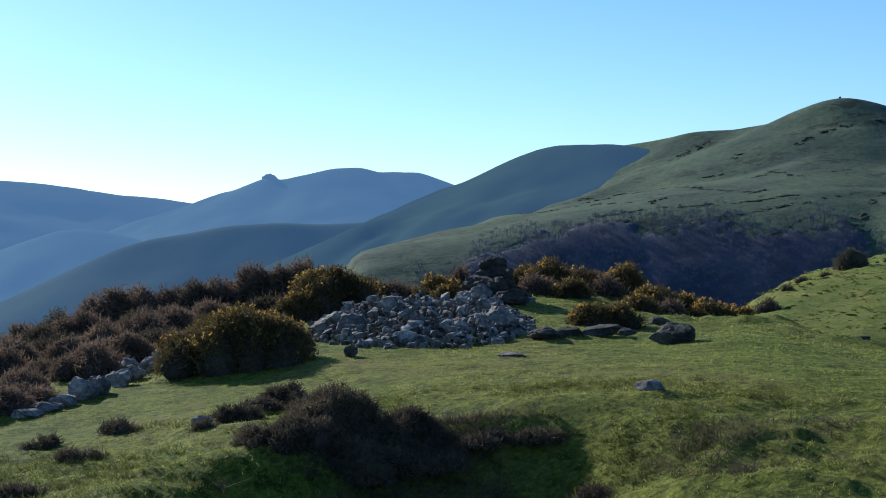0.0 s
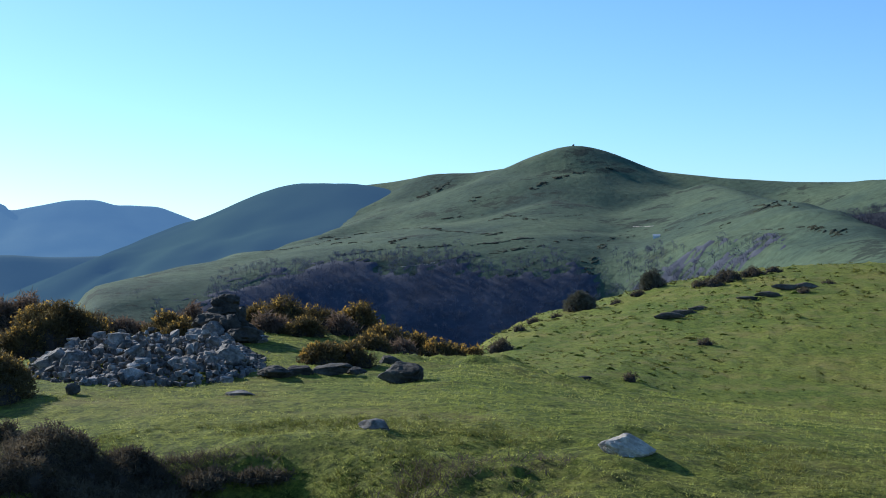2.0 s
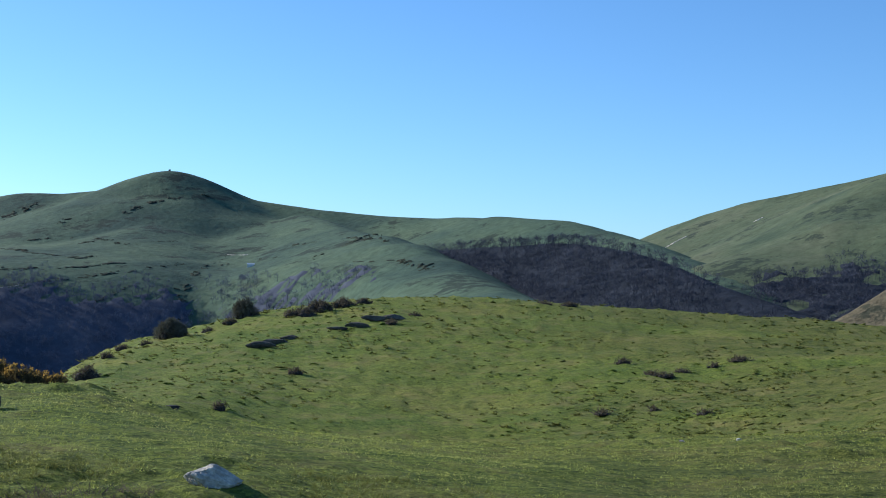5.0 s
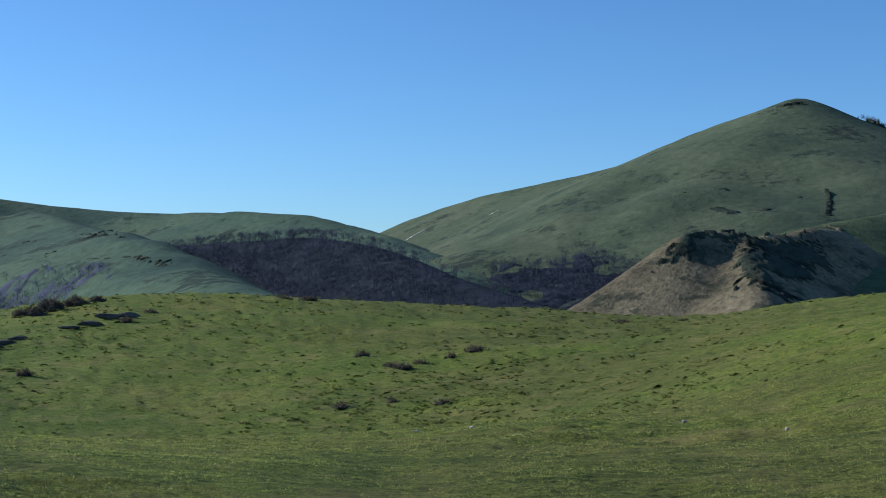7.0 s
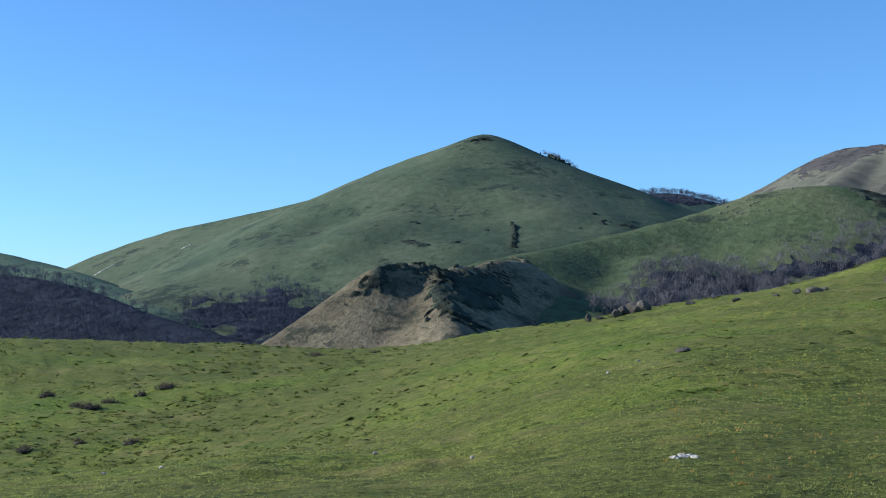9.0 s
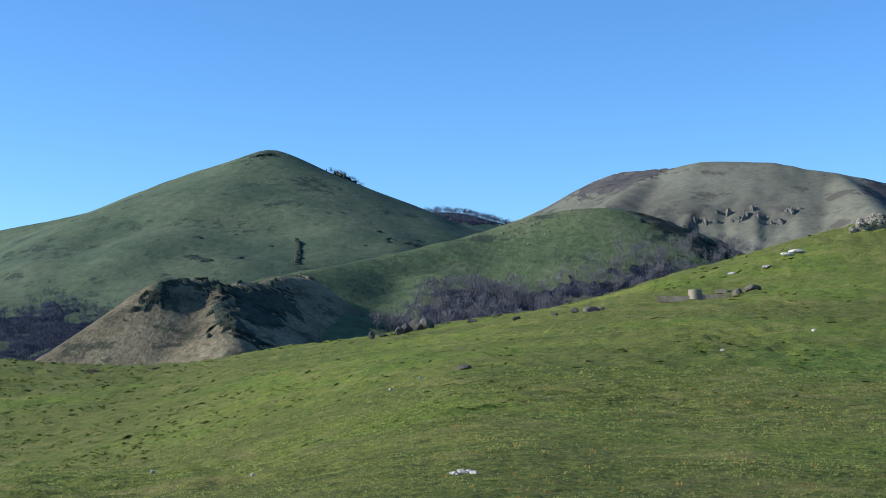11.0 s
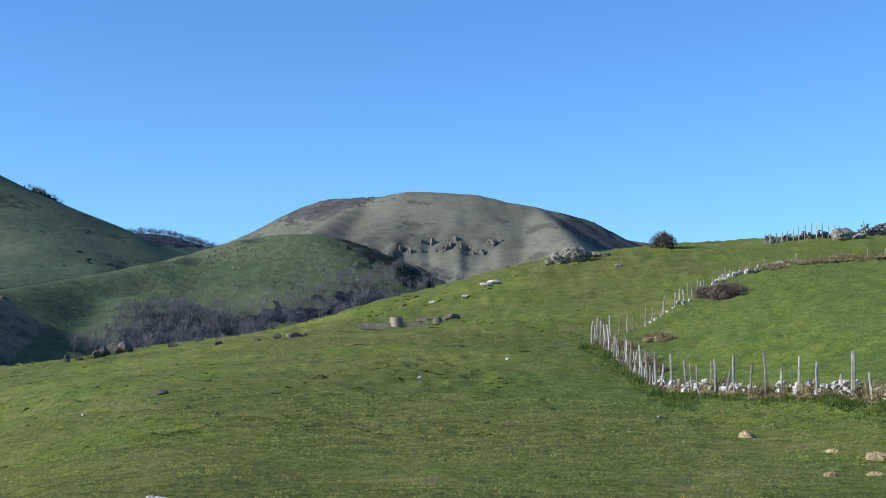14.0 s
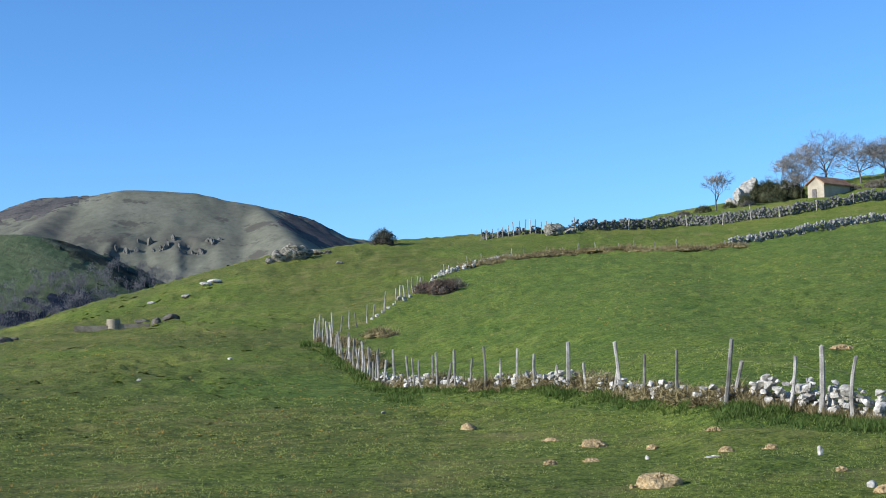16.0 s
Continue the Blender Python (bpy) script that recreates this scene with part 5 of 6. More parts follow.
for k, b in enumerate((79.4, 80.7, 81.9, 82.7, 83.6, 84.6, 85.6, 86.5, 87.3, 88.3, 89.2, 90.0, 90.8, 91.6, 92.5, 93.2, 95.1)):
    bush(b, along(FENCE, b) + 0.55, 1.0 + 0.3 * math.sin(k * 2.7), 0.34 + 0.1 * math.sin(k * 1.9), "brown dead bracken among the wall stones", 870 + k, "bracken", dense=0.8, group="bracken", name="bracken_clump", category="bracken")
for k, (b, r) in enumerate(((76.9, 68), (77.6, 63), (77.9, 58), (78.4, 72), (76.4, 70))):
    bush(b, r, 2.0, 0.45, "pale dead grass and bracken inside the fence", 835 + k, "bracken", dense=0.5, group="bracken", name="bracken_clump", category="bracken")

# molehills
for b, r, w, h, seed in ((89.45, 18.8, 0.66, 0.2, 1), (81.86, 30.6, 0.4, 0.16, 2), (86.87, 25.1, 0.5, 0.14, 3), (89.2, 24.2, 0.26, 0.08, 4), (85.2, 22.3, 0.26, 0.07, 5), (92.05, 21.9, 0.26, 0.08, 6), (93.75, 22.0, 0.26, 0.07, 7),
                         (96.45, 38.8, 0.7, 0.12, 8), (91.6, 24.6, 0.3, 0.05, 9), (86.8, 22.4, 0.32, 0.05, 10), (96.4, 19.6, 0.2, 0.05, 11), (98.0, 17.8, 0.3, 0.1, 12), (85.2, 26.5, 0.32, 0.05, 13), (89.75, 18.9, 0.3, 0.09, 14)):
    rg = np.random.default_rng(seed)
    V, F = BALL[3]
    P = V * (1 + 0.5 * noise3(V, 1.6, seed + 11)[:, None] + 0.14 * noise3(V, 5, seed)[:, None] + 0.06 * noise3(V, 13, seed + 3)[:, None])
    P = P * np.array([w * 0.42, w * 0.34, h * 0.75])
    P[:, 2] = np.where(P[:, 2] > 0, P[:, 2], P[:, 2] * 0.2)
    # crumbs of earth on and round it
    spots, sizes = [], []
    for k in range(int(40 + 260 * w)):
        a, q = rg.uniform(0, 6.283), abs(rg.normal()) * 0.5
        spots.append(np.array([q * w * 0.42 * math.cos(a), q * w * 0.34 * math.sin(a), h * 0.72 * max(0, 1 - q * q) ** 0.5 + 0.004]))
        sizes.append(rg.uniform(0.015, 0.065) * (0.6 + w))
    V2, F2 = stone_heap(spots, sizes, seed + 40)
    P, F = np.concatenate([P, V2]), np.concatenate([F, F2 + len(P)])
    ob = new("molehill", raw_mesh("molehill", P, F, M_EARTH))
    ob.matrix_world = Matrix.Translation(on_ground(b, r)) @ pose(0, 0, 0, 0, 0, rg.uniform(-30, 30) - b)
    tagged(ob, "fresh ochre molehill of crumbly earth on the grass", "molehill", "molehills")
# ---- the old hut on the hill ----
hp = on_ground(95.6, 172, 0.3)
hut = thing("stone_hut", hp, "small old hut with a cream gable and clay tile roof", "hut", yaw=-95.6 - 36)


def solid(name, V, F, mat):
    bm = bmesh.new()
    vs = [bm.verts.new(v) for v in V]
    for f in F:
        bm.faces.new([vs[i] for i in f])
    bmesh.ops.recalc_face_normals(bm, faces=bm.faces[:])
    me = bpy.data.meshes.new(name)
    bm.to_mesh(me)
    bm.free()
    me.materials.append(mat)
    return me


W, D, H, RH = 1.15, 5.2, 2.1, 2.85
gable = [(-W, 0, 0), (W, 0, 0), (W, 0, H), (0, 0, RH), (-W, 0, H), (-W, D, 0), (W, D, 0), (W, D, H), (0, D, RH), (-W, D, H)]
part("wall", solid("wall", gable, [(0, 1, 2, 3, 4), (9, 8, 7, 6, 5), (0, 5, 6, 1), (1, 6, 7, 2), (5, 0, 4, 9), (2, 7, 8, 3), (4, 3, 8, 9)], M_PLASTER), hut, "cream plastered wall")
for s in (-1, 1):
    x = s * (W + 0.25)
    zz = H - 0.15
    V = [(0, -0.25, RH + 0.05), (x, -0.25, zz), (x, D + 0.25, zz), (0, D + 0.25, RH + 0.05), (0, -0.25, RH + 0.2), (x, -0.25, zz + 0.13), (x, D + 0.25, zz + 0.13), (0, D + 0.25, RH + 0.2)]
    part("roof", solid("roof", V, [(0, 1, 2, 3), (4, 5, 6, 7), (0, 1, 5, 4), (1, 2, 6, 5), (2, 3, 7, 6), (3, 0, 4, 7)], M_TILE), hut, "weathered clay tile roof slope")
part("door", box_mesh("door", 0.6, 0.06, 1.5, M_BARK, 0.01), hut, "brown wooden door").location = (-0.2, -0.02, 0)
# the ruined wall and the rock beside it
for b, r, w, h, d, seed in ((93.1, 184, 3.0, 3.6, 2.2, 11), (92.65, 182, 1.9, 2.3, 1.5, 12), (92.3, 178, 1.6, 1.3, 1.2, 3)):
    boulder(b, r, w, h, "tall pale rock rising beside the old hut", 780 + seed, d=d, mat=M_WALLSTONE, group="rocks by the hut", name="tall_rock", level=4, rough=0.1)
for b, r, w, h, seed in ((93.45, 178, 2.6, 3.2, 1), (93.9, 177, 3.2, 3.1, 2), (94.4, 176, 3.2, 2.9, 12), (94.8, 175.5, 2.4, 2.6, 13), (92.9, 177, 2.0, 1.6, 3), (94.1, 174, 2.6, 1.7, 6), (91.3, 171, 2.2, 0.9, 4), (92.3, 174, 1.8, 0.8, 5)):
    bush(b, r, w, h, "dense olive-brown ivy-grown thicket beside the old hut", 790 + seed, "ivy", dense=0.9, group="thickets", name="thicket")
for b, r, w, h, seed in ((90.5, 168, 1.8, 0.5, 7), (93.0, 173, 2.0, 0.7, 8), (97.9, 177, 3.0, 1.1, 9), (97.0, 176, 1.8, 0.8, 10), (89.9, 166, 1.2, 0.4, 11)):
    bush(b, r, w, h, "low brown bramble scrub on the bank by the hut", 790 + seed, "thicket", dense=0.9, group="thickets", name="thicket")
TREE = "bare grey leafless tree beside the old hut on the hill"
for b, r, h, seed, sp, lean, lv in ((91.75, 171, 4.9, 1, 0.4, (0.02, 0), 7), (94.3, 182, 5.6, 2, 0.6, (0, 0), 8), (94.9, 184, 5.9, 7, 0.6, (0, 0), 8), (96.0, 188, 7.7, 3, 0.55, (-0.03, 0), 8), (97.3, 184, 6.2, 4, 0.85, (0, 0), 8), (98.2, 185, 6.4, 5, 0.9, (0, 0), 8), (99.2, 186, 6.2, 8, 0.9, (0, 0), 8), (95.05, 175, 3.4, 6, 0.45, (0, 0), 7)):
    dense = seed in (4, 5, 8)
    bare_tree(on_ground(b, r, 0.2), h, TREE, 840 + seed, spread=sp, lean=lean, levels=lv, first=0.09 if dense else 0.2, thick=0.024, split=(3, 3), group="trees by the hut", fine_r=0.012 if dense else 0.01, twig=M_BRANCH)

# ---- barns and woods on the far slopes ----
def on_far(fun, b, r):
    p = at(b, r)
    p.z = float(fun(np.array([p.x]), np.array([p.y]))[0])
    return p


def barn(p, w, d, h, yaw, label):
    ob = thing("barn", p, label, "barn", yaw=yaw)
    V = [(-w / 2, 0, -2), (w / 2, 0, -2), (w / 2, d, -2), (-w / 2, d, -2), (-w / 2, 0, h), (w / 2, 0, h), (w / 2, d, h), (-w / 2, d, h)]
    part("wall", solid("wall", V, [(0, 1, 5, 4), (1, 2, 6, 5), (2, 3, 7, 6), (3, 0, 4, 7)], M_WHITE), ob, "whitewashed wall")
    for s in (0, 1):
        y0, y1 = (-0.4, d / 2) if s == 0 else (d + 0.4, d / 2)
        z0, z1 = h - 0.2, h + d * 0.28
        V = [(-w / 2 - 0.4, y0, z0), (w / 2 + 0.4, y0, z0), (w / 2 + 0.4, y1, z1), (-w / 2 - 0.4, y1, z1)]
        V += [(x, y, z + 0.25) for x, y, z in V]
        part("roof", solid("roof", V, [(0, 1, 2, 3), (4, 5, 6, 7), (0, 1, 5, 4), (1, 2, 6, 5), (2, 3, 7, 6), (3, 0, 4, 7)], M_WHITE), ob, "pale sheet roof slope")
    return ob


barn(on_far(m1_z, 18.93, 1373), 6.5, 4, 2.2, -18.9, "small white barn far off on the green mountain")
barn(on_far(m1_z, 6.5, 1170), 2.6, 2.5, 2.6, -6.5, "tiny white hut far off on the mountain slope")


def woodland(name, label, spots, seed, mat=None, height=(7, 11), twigs=84, thin=0.0125):
    """A bare winter wood: each tree a stem with a crown of many thin rising twigs."""
    rng = np.random.default_rng(seed)
    VV = []
    for p, k in spots:
        h = rng.uniform(*height) * k
        q = np.array(p)
        n = twigs
        # a crown of a few rounded lobes, each of many fine rising twigs
        lobes = np.stack([rng.normal(size=4) * h * 0.15, rng.normal(size=4) * h * 0.15, h * rng.uniform(0.42, 0.74, 4)], 1)
        U = rng.normal(size=(n, 3))
        U /= np.linalg.norm(U, axis=1, keepdims=True)
        base = q + lobes[rng.integers(4, size=n)] + U * h * 0.2 * rng.uniform(0.3, 1.0, (n, 1))
        tip = base + (U * 0.6 + [0, 0, 0.7] + rng.normal(size=(n, 3)) * 0.3) * h * rng.uniform(0.07, 0.14, (n, 1))
        side = np.cross(tip - base, rng.normal(size=(n, 3)))
        side *= h * thin / (np.linalg.norm(side, axis=1, keepdims=True) + 1e-9)
        VV.append(np.stack([base - side, base + side, tip], 1).reshape(-1, 3))
        VV.append(np.array([q + [-0.18, 0, -1], q + [0.18, 0, -1], q + [0, 0, h * 0.6], q + [0, -0.18, -1], q + [0, 0.18, -1], q + [0, 0, h * 0.6]]))
    V = np.concatenate(VV)
    ob = new(name, raw_mesh(name, V, np.arange(len(V)).reshape(-1, 3), mat or M_TWIG))
    return tagged(ob, label, "woodland", kind="stuff")


def patch(fun, outline, count, seed, k=1.0):
    """Places of trees inside an outline of bearing and distance."""
    rng = np.random.default_rng(seed)
    O = np.array([at(b, r)[:2] for b, r in outline])
    lo, hi = O.min(0), O.max(0)
    P = []
    size = 0.045 * np.linalg.norm(hi - lo)
    while len(P) < count:
        q0 = rng.uniform(lo, hi)
        q = q0 + size * np.array([hash_noise(q0[:1] / (size * 1.5), q0[1:] / (size * 1.5), 3)[0], hash_noise(q0[1:] / (size * 1.5), q0[:1] / (size * 1.5), 5)[0]]) + rng.normal(size=2) * size * 0.3
        inside, j = False, len(O) - 1
        for i in range(len(O)):
            if (O[i, 1] > q[1]) != (O[j, 1] > q[1]) and q[0] < (O[j, 0] - O[i, 0]) * (q[1] - O[i, 1]) / (O[j, 1] - O[i, 1]) + O[i, 0]:
                inside = not inside
            j = i
        if inside:
            P.append(q0)
    P = np.array(P)
    Z = fun(P[:, 0], P[:, 1])
    return [((x, y, z), k) for (x, y), z in zip(P, Z)]


def growth(name, label, fun, outline, mat, seed, height=1.5, step=4.0, ragged=14.0, gaps=-0.9, category="heath"):
    """A low uneven cover of heath or scrub on a far slope, with a ragged edge and gaps."""
    O = np.array([at(b, r)[:2] for b, r in outline])
    lo, hi = O.min(0) - 2 * ragged, O.max(0) + 2 * ragged
    X, Y = np.meshgrid(np.arange(lo[0], hi[0], step), np.arange(lo[1], hi[1], step))
    q = ragged * 2.2
    rng = np.random.default_rng(seed)
    QX = X + ragged * (fbm(X / q, Y / q, seed, 3) + 0.45 * rng.normal(size=X.shape))
    QY = Y + ragged * (fbm(X / q, Y / q, seed + 9, 3) + 0.45 * rng.normal(size=X.shape))
    hit = inside(np.stack([QX.ravel(), QY.ravel()], 1), O).reshape(X.shape) & (fbm(X / (q * 1.3), Y / (q * 1.3), seed + 20, 3) > gaps)
    top = height * (0.65 + 0.5 * fbm(X / (step * 2.4), Y / (step * 2.4), seed + 30, 2))
    Z = fun(X.ravel(), Y.ravel()).reshape(X.shape) + np.where(hit, np.maximum(top, 0.35), -height - 2)
    use = hit.copy()
    use[:-1] |= hit[1:]
    use[1:] |= hit[:-1]
    use[:, :-1] |= use[:, 1:]
    use[:, 1:] |= use[:, :-1]
    cell = use[:-1, :-1] & use[1:, :-1] & use[:-1, 1:] & use[1:, 1:]
    idx = np.arange(X.size).reshape(X.shape)
    F = np.stack([idx[:-1, :-1], idx[:-1, 1:], idx[1:, 1:], idx[1:, :-1]], -1)[cell]
    pick, F = np.unique(F, return_inverse=True)
    V = np.stack([X.ravel(), Y.ravel(), Z.ravel()], 1)[pick]
    ob = new(name, raw_mesh(name, V, F.reshape(-1, 4), mat, True))
    return tagged(ob, label, category, kind="stuff")


def strip(line, wide):
    """An outline round a line of bearing and distance, with widths in metres at each place."""
    P = [at(b, r) for b, r in line]
    left, right = [], []
    for k, p in enumerate(P):
        d = (P[min(k + 1, len(P) - 1)] - P[max(k - 1, 0)]).normalized()
        n = Vector((-d.y, d.x, 0)) * wide[k % len(wide)] / 2
        left.append(p + n)
        right.append(p - n)
    return [(math.degrees(math.atan2(p.x, p.y)), p.length) for p in left + right[::-1]]


WOOD = "bare purple-grey winter woodland on the mountain foot"
FOOT = [(-2, 1190), (2, 1290), (4, 1340), (6.5, 1365), (9, 1340), (11, 1365), (13, 1320), (15, 1340), (17, 1290), (19, 1260), (21, 1130), (22.5, 1150), (23.4, 1120), (22, 1080), (19, 1070), (15, 1090), (8, 1110), (2, 1110)]
growth("shaded_wood_floor", "litter under the winter woodland, its shade and haze in the colour", m1_z, FOOT, M_HAZED_FLOOR, 51, 1.2, 6, 30, -0.7, category="woodland floor")
woodland("woodland", WOOD, patch(m1_z, FOOT, 2300, 1), 1, M_HAZED_TWIG, twigs=90)
woodland("woodland", "dark bare winter woodland on the shaded spur", patch(spur_z, [(25.2, 1215), (27.5, 1182), (29.5, 1142), (31.1, 1102), (34.5, 1000), (37, 910), (40, 838), (43.5, 770), (42, 690), (36, 780), (32, 900), (29, 1000), (26.5, 1060), (25, 1150)], 2200, 2), 2, height=(6, 9))
UNDER = [(37.5, 900), (38.3, 960), (40, 985), (41.4, 970), (42.6, 990), (43.6, 960), (44.6, 940), (45.4, 900), (45.5, 790), (38, 780)]
growth("shaded_wood_floor", "litter under the bare woodland, darkened for shade", m2_z, UNDER, M_SHADED_LITTER, 52, 1.2, 5, 12, -0.9, category="woodland floor")
woodland("woodland", "bare winter woodland under the conical mountain", patch(m2_z, UNDER, 700, 3), 3)
BELT = [(55.6, 650), (56.6, 705), (58.5, 755), (61, 778), (63, 790), (65.5, 818), (67.2, 845), (68.4, 740), (64, 640), (58, 600)]
growth("shaded_wood_floor", "litter under the belt of bare trees, darkened for shade", crag_z, BELT, M_SHADED_LITTER, 53, 0.8, 5, 10, category="woodland floor")
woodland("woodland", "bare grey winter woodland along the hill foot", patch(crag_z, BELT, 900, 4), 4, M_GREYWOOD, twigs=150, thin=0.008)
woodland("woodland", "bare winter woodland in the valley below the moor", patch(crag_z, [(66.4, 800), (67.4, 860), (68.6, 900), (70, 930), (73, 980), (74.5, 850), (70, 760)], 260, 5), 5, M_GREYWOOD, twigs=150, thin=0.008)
COPSE = [(53.3, 1292), (53.5, 1322), (54.1, 1338), (54.7, 1345), (54.9, 1330), (54.5, 1300), (53.9, 1285)]
growth("copse", "small dark rounded copse on the mountain shoulder", m2_z, COPSE, M_BLAEBERRY, 55, 5.5, 2.5, 7, -0.6, category="copse")
woodland("woodland", "bare crowns over the small copse", patch(m2_z, COPSE, 60, 6), 6, M_GREYWOOD, (6, 8.5), 150, 0.008)
FARWOOD = [(55.6, 1900), (56.2, 2010), (60.6, 2010), (60.8, 1900), (58, 1810)]
growth("shaded_wood_floor", "litter under the distant hill's woodland, darkened for shade", copse_z, FARWOOD, M_SHADED_LITTER, 54, 1.2, 10, 25, category="woodland floor")
woodland("woodland", "bare brown woodland on the distant hill", patch(copse_z, FARWOOD, 600, 7), 7, height=(8, 12))
SCRUB = "patch of dark scrub on the hillside"
growth("scrub", SCRUB, scree_z, [(46.5, 592), (48.4, 611), (48.9, 600), (48.3, 590), (47.6, 596), (46.9, 583), (46.0, 571), (45.6, 572), (46.2, 585)], M_BLAEBERRY, 61, 1.0, 1.4, 3.0, -0.3, "scrub")
growth("scrub", SCRUB, scree_z, [(48.7, 608), (49.4, 622), (50.4, 640), (51.6, 640), (51.9, 580), (50.6, 540), (49.2, 545), (48.9, 580)], M_BLAEBERRY, 62, 1.1, 1.5, 7, -0.25, "scrub")
growth("scrub", SCRUB, scree_z, [(49.2, 623), (49.8, 632), (50.5, 642), (51.2, 655), (51.3, 645), (50.2, 628), (49.3, 614)], M_BLAEBERRY, 63, 1.0, 1.5, 4, -0.1, "scrub")
growth("bare_scar", "pale bare earth scar on the hillside", crag_z, [(51.2, 725), (52.4, 752), (52.7, 735), (52.0, 690), (51.4, 690)], M_SCREE, 64, 0.4, 2, 4, -0.5, "bare scar")
growth("scrub", "strip of dark scrub in the narrow gully", m2_z, strip([(52.05, 1005), (52.1, 1030), (52.1, 1052), (51.9, 1072)], (5, 5, 4, 0.8)), M_BLAEBERRY, 65, 1.5, 1.2, 0.8, -0.9, "scrub")
HEATH = "broken patch of dark heath on the mountain"
growth("heath", HEATH, m2_z, [(45.8, 1050), (48, 1090), (51, 1080), (51.2, 1020), (48, 990)], M_BLAEBERRY, 67, 0.7, 2.0, 7, 0.62)
growth("heath", HEATH, m2_z, [(52.6, 1040), (55, 1100), (58, 1150), (58, 1080), (55, 1010), (53, 1000)], M_BLAEBERRY, 68, 0.7, 2.0, 7, 0.62)
woodland("woodland", "scattered dark heath shrubs on the mountain slope", patch(m2_z, [(41, 1060), (43.5, 1160), (45.5, 1200), (52, 1110), (58, 1110), (56, 990), (48, 940)], 420, 11), 11, M_THICKET, (0.8, 1.8))
growth("rock_band", "small dark rock band below the summit", m2_z, strip([(50.35, 1268), (50.75, 1272), (51.1, 1270)], (3, 6, 2)), M_BLAEBERRY, 69, 1.5, 1.5, 1.5, -0.9, "rock band")
growth("scrub", "line of dark scrub in the mountain gully", m1_z, strip([(15.2, 1150), (15.37, 1167), (16.26, 1304), (17.15, 1412), (18.0, 1480), (18.72, 1532)], (11, 9, 6, 5, 3.5, 2)), M_BLAEBERRY, 70, 1.0, 2.0, 4, -0.3, "scrub")
for k, (line, wide) in enumerate(((((21.2, 1270), (21.8, 1291), (22.2, 1300)), (6, 16, 5)), (((22.6, 1300), (23.0, 1312), (23.6, 1330), (24.0, 1345)), (5, 15, 12, 4)), (((14.0, 1725), (14.24, 1740), (15.3, 1775), (16.24, 1799), (17.2, 1815)), (6, 14, 12, 10, 4)),
                                  (((9.3, 1870), (9.65, 1898), (10.1, 1925)), (20, 30, 12)), (((10.2, 1900), (10.5, 1925), (10.7, 1940)), (6, 14, 6)), (((11.5, 1725), (11.71, 1731), (11.95, 1738)), (10, 16, 8)), (((17.4, 1700), (17.8, 1706)), (5, 7)),
                                  (((12.2, 1560), (12.8, 1572)), (8, 10)), (((8.2, 1420), (8.9, 1440)), (12, 18)), (((12.6, 1440), (13.1, 1448)), (9, 9)), (((5.2, 1530), (6.2, 1540), (7.0, 1570)), (6, 9, 5)))):
    growth("heath", "dark scrub and rock patch on the green mountain", m1_z, strip(line, [0.6 * w for w in wide]), M_BLAEBERRY, 71 + k, 1.2, 2.0, 4, -0.3)


def on_slope(fun, line):
    """Bearings and angles above the eye's level, met with a far slope: bearings and distances."""
    out = []
    for b, e in line:
        r = np.arange(700.0, 2200, 5)
        z = fun(r * math.sin(radians(b)), r * math.cos(radians(b)))
        out.append((b, float(r[np.argmax(np.degrees(np.arctan2(z - EYE, r)) > e)])))
    return out


for k, (line, wide) in enumerate(((((4.4, -1.0), (5.0, -0.95), (7, -0.72), (8.8, -0.56), (10.5, -0.3), (12.2, -0.1), (14.2, 0.25), (16.3, 0.57)), 6), (((5.5, 0.55), (7.2, 0.8), (9.3, 1.0), (11, 0.85), (12.6, 0.7)), 8), (((3.4, 0.1), (5, 0.3), (7, 0.42), (9, 0.3)), 8),
                                  (((6, -0.1), (8, 0.15), (10, 0.2), (12, 0.35), (14, 0.6)), 7), (((10, 1.3), (12, 1.45), (14, 1.3), (16, 1.5)), 5), (((20.5, 1.5), (22.5, 1.8), (24.4, 1.75)), 5), (((23, 0.9), (24.6, 1.0), (26, 0.7)), 5), (((16.4, 0.1), (17.2, 0.5), (18.6, 0.8), (20, 1.0)), 7))):
    growth("track", "dark stepped terrace line across the green mountain", m1_z, strip(on_slope(m1_z, line), (wide, wide * 0.6)), M_BLAEBERRY, 120 + k, 0.7, 2.2, 3.5, -0.15, "track")
for k, line in enumerate((((4.9, -0.98), (6.2, -0.82), (7.2, -0.7)), ((8.7, -0.6), (9.6, -0.48), (10.2, -0.42)), ((18.0, 1.03), (18.8, 1.05)))):
    growth("track", "short pale worn track on the green mountain", m1_z, strip(on_slope(m1_z, line), (2.2,)), M_CHALK, 130 + k, 0.3, 1.2, 0.9, -0.5, "track")
growth("track", "faint terrace track across the mountain slope", m1_z, strip([(5.88, 1190), (7.6, 1225), (9.89, 1249), (11.6, 1280), (13.15, 1295), (14.6, 1330)], (2.5,)), M_BLAEBERRY, 90, 0.4, 1.6, 2.5, -0.5, "track")
growth("track", "worn pale track on the mountain slope", m2_z, strip([(35.0, 1385), (35.35, 1397), (35.8, 1412), (36.19, 1422)], (3, 4, 3, 2)), M_CHALK, 91, 0.3, 1.2, 1.5, -0.9, "track")
growth("track", "worn pale spot on the mountain slope", m2_z, strip([(38.9, 1368), (39.2, 1374)], (4, 4)), M_CHALK, 92, 0.3, 1.2, 1.2, -0.9, "track")
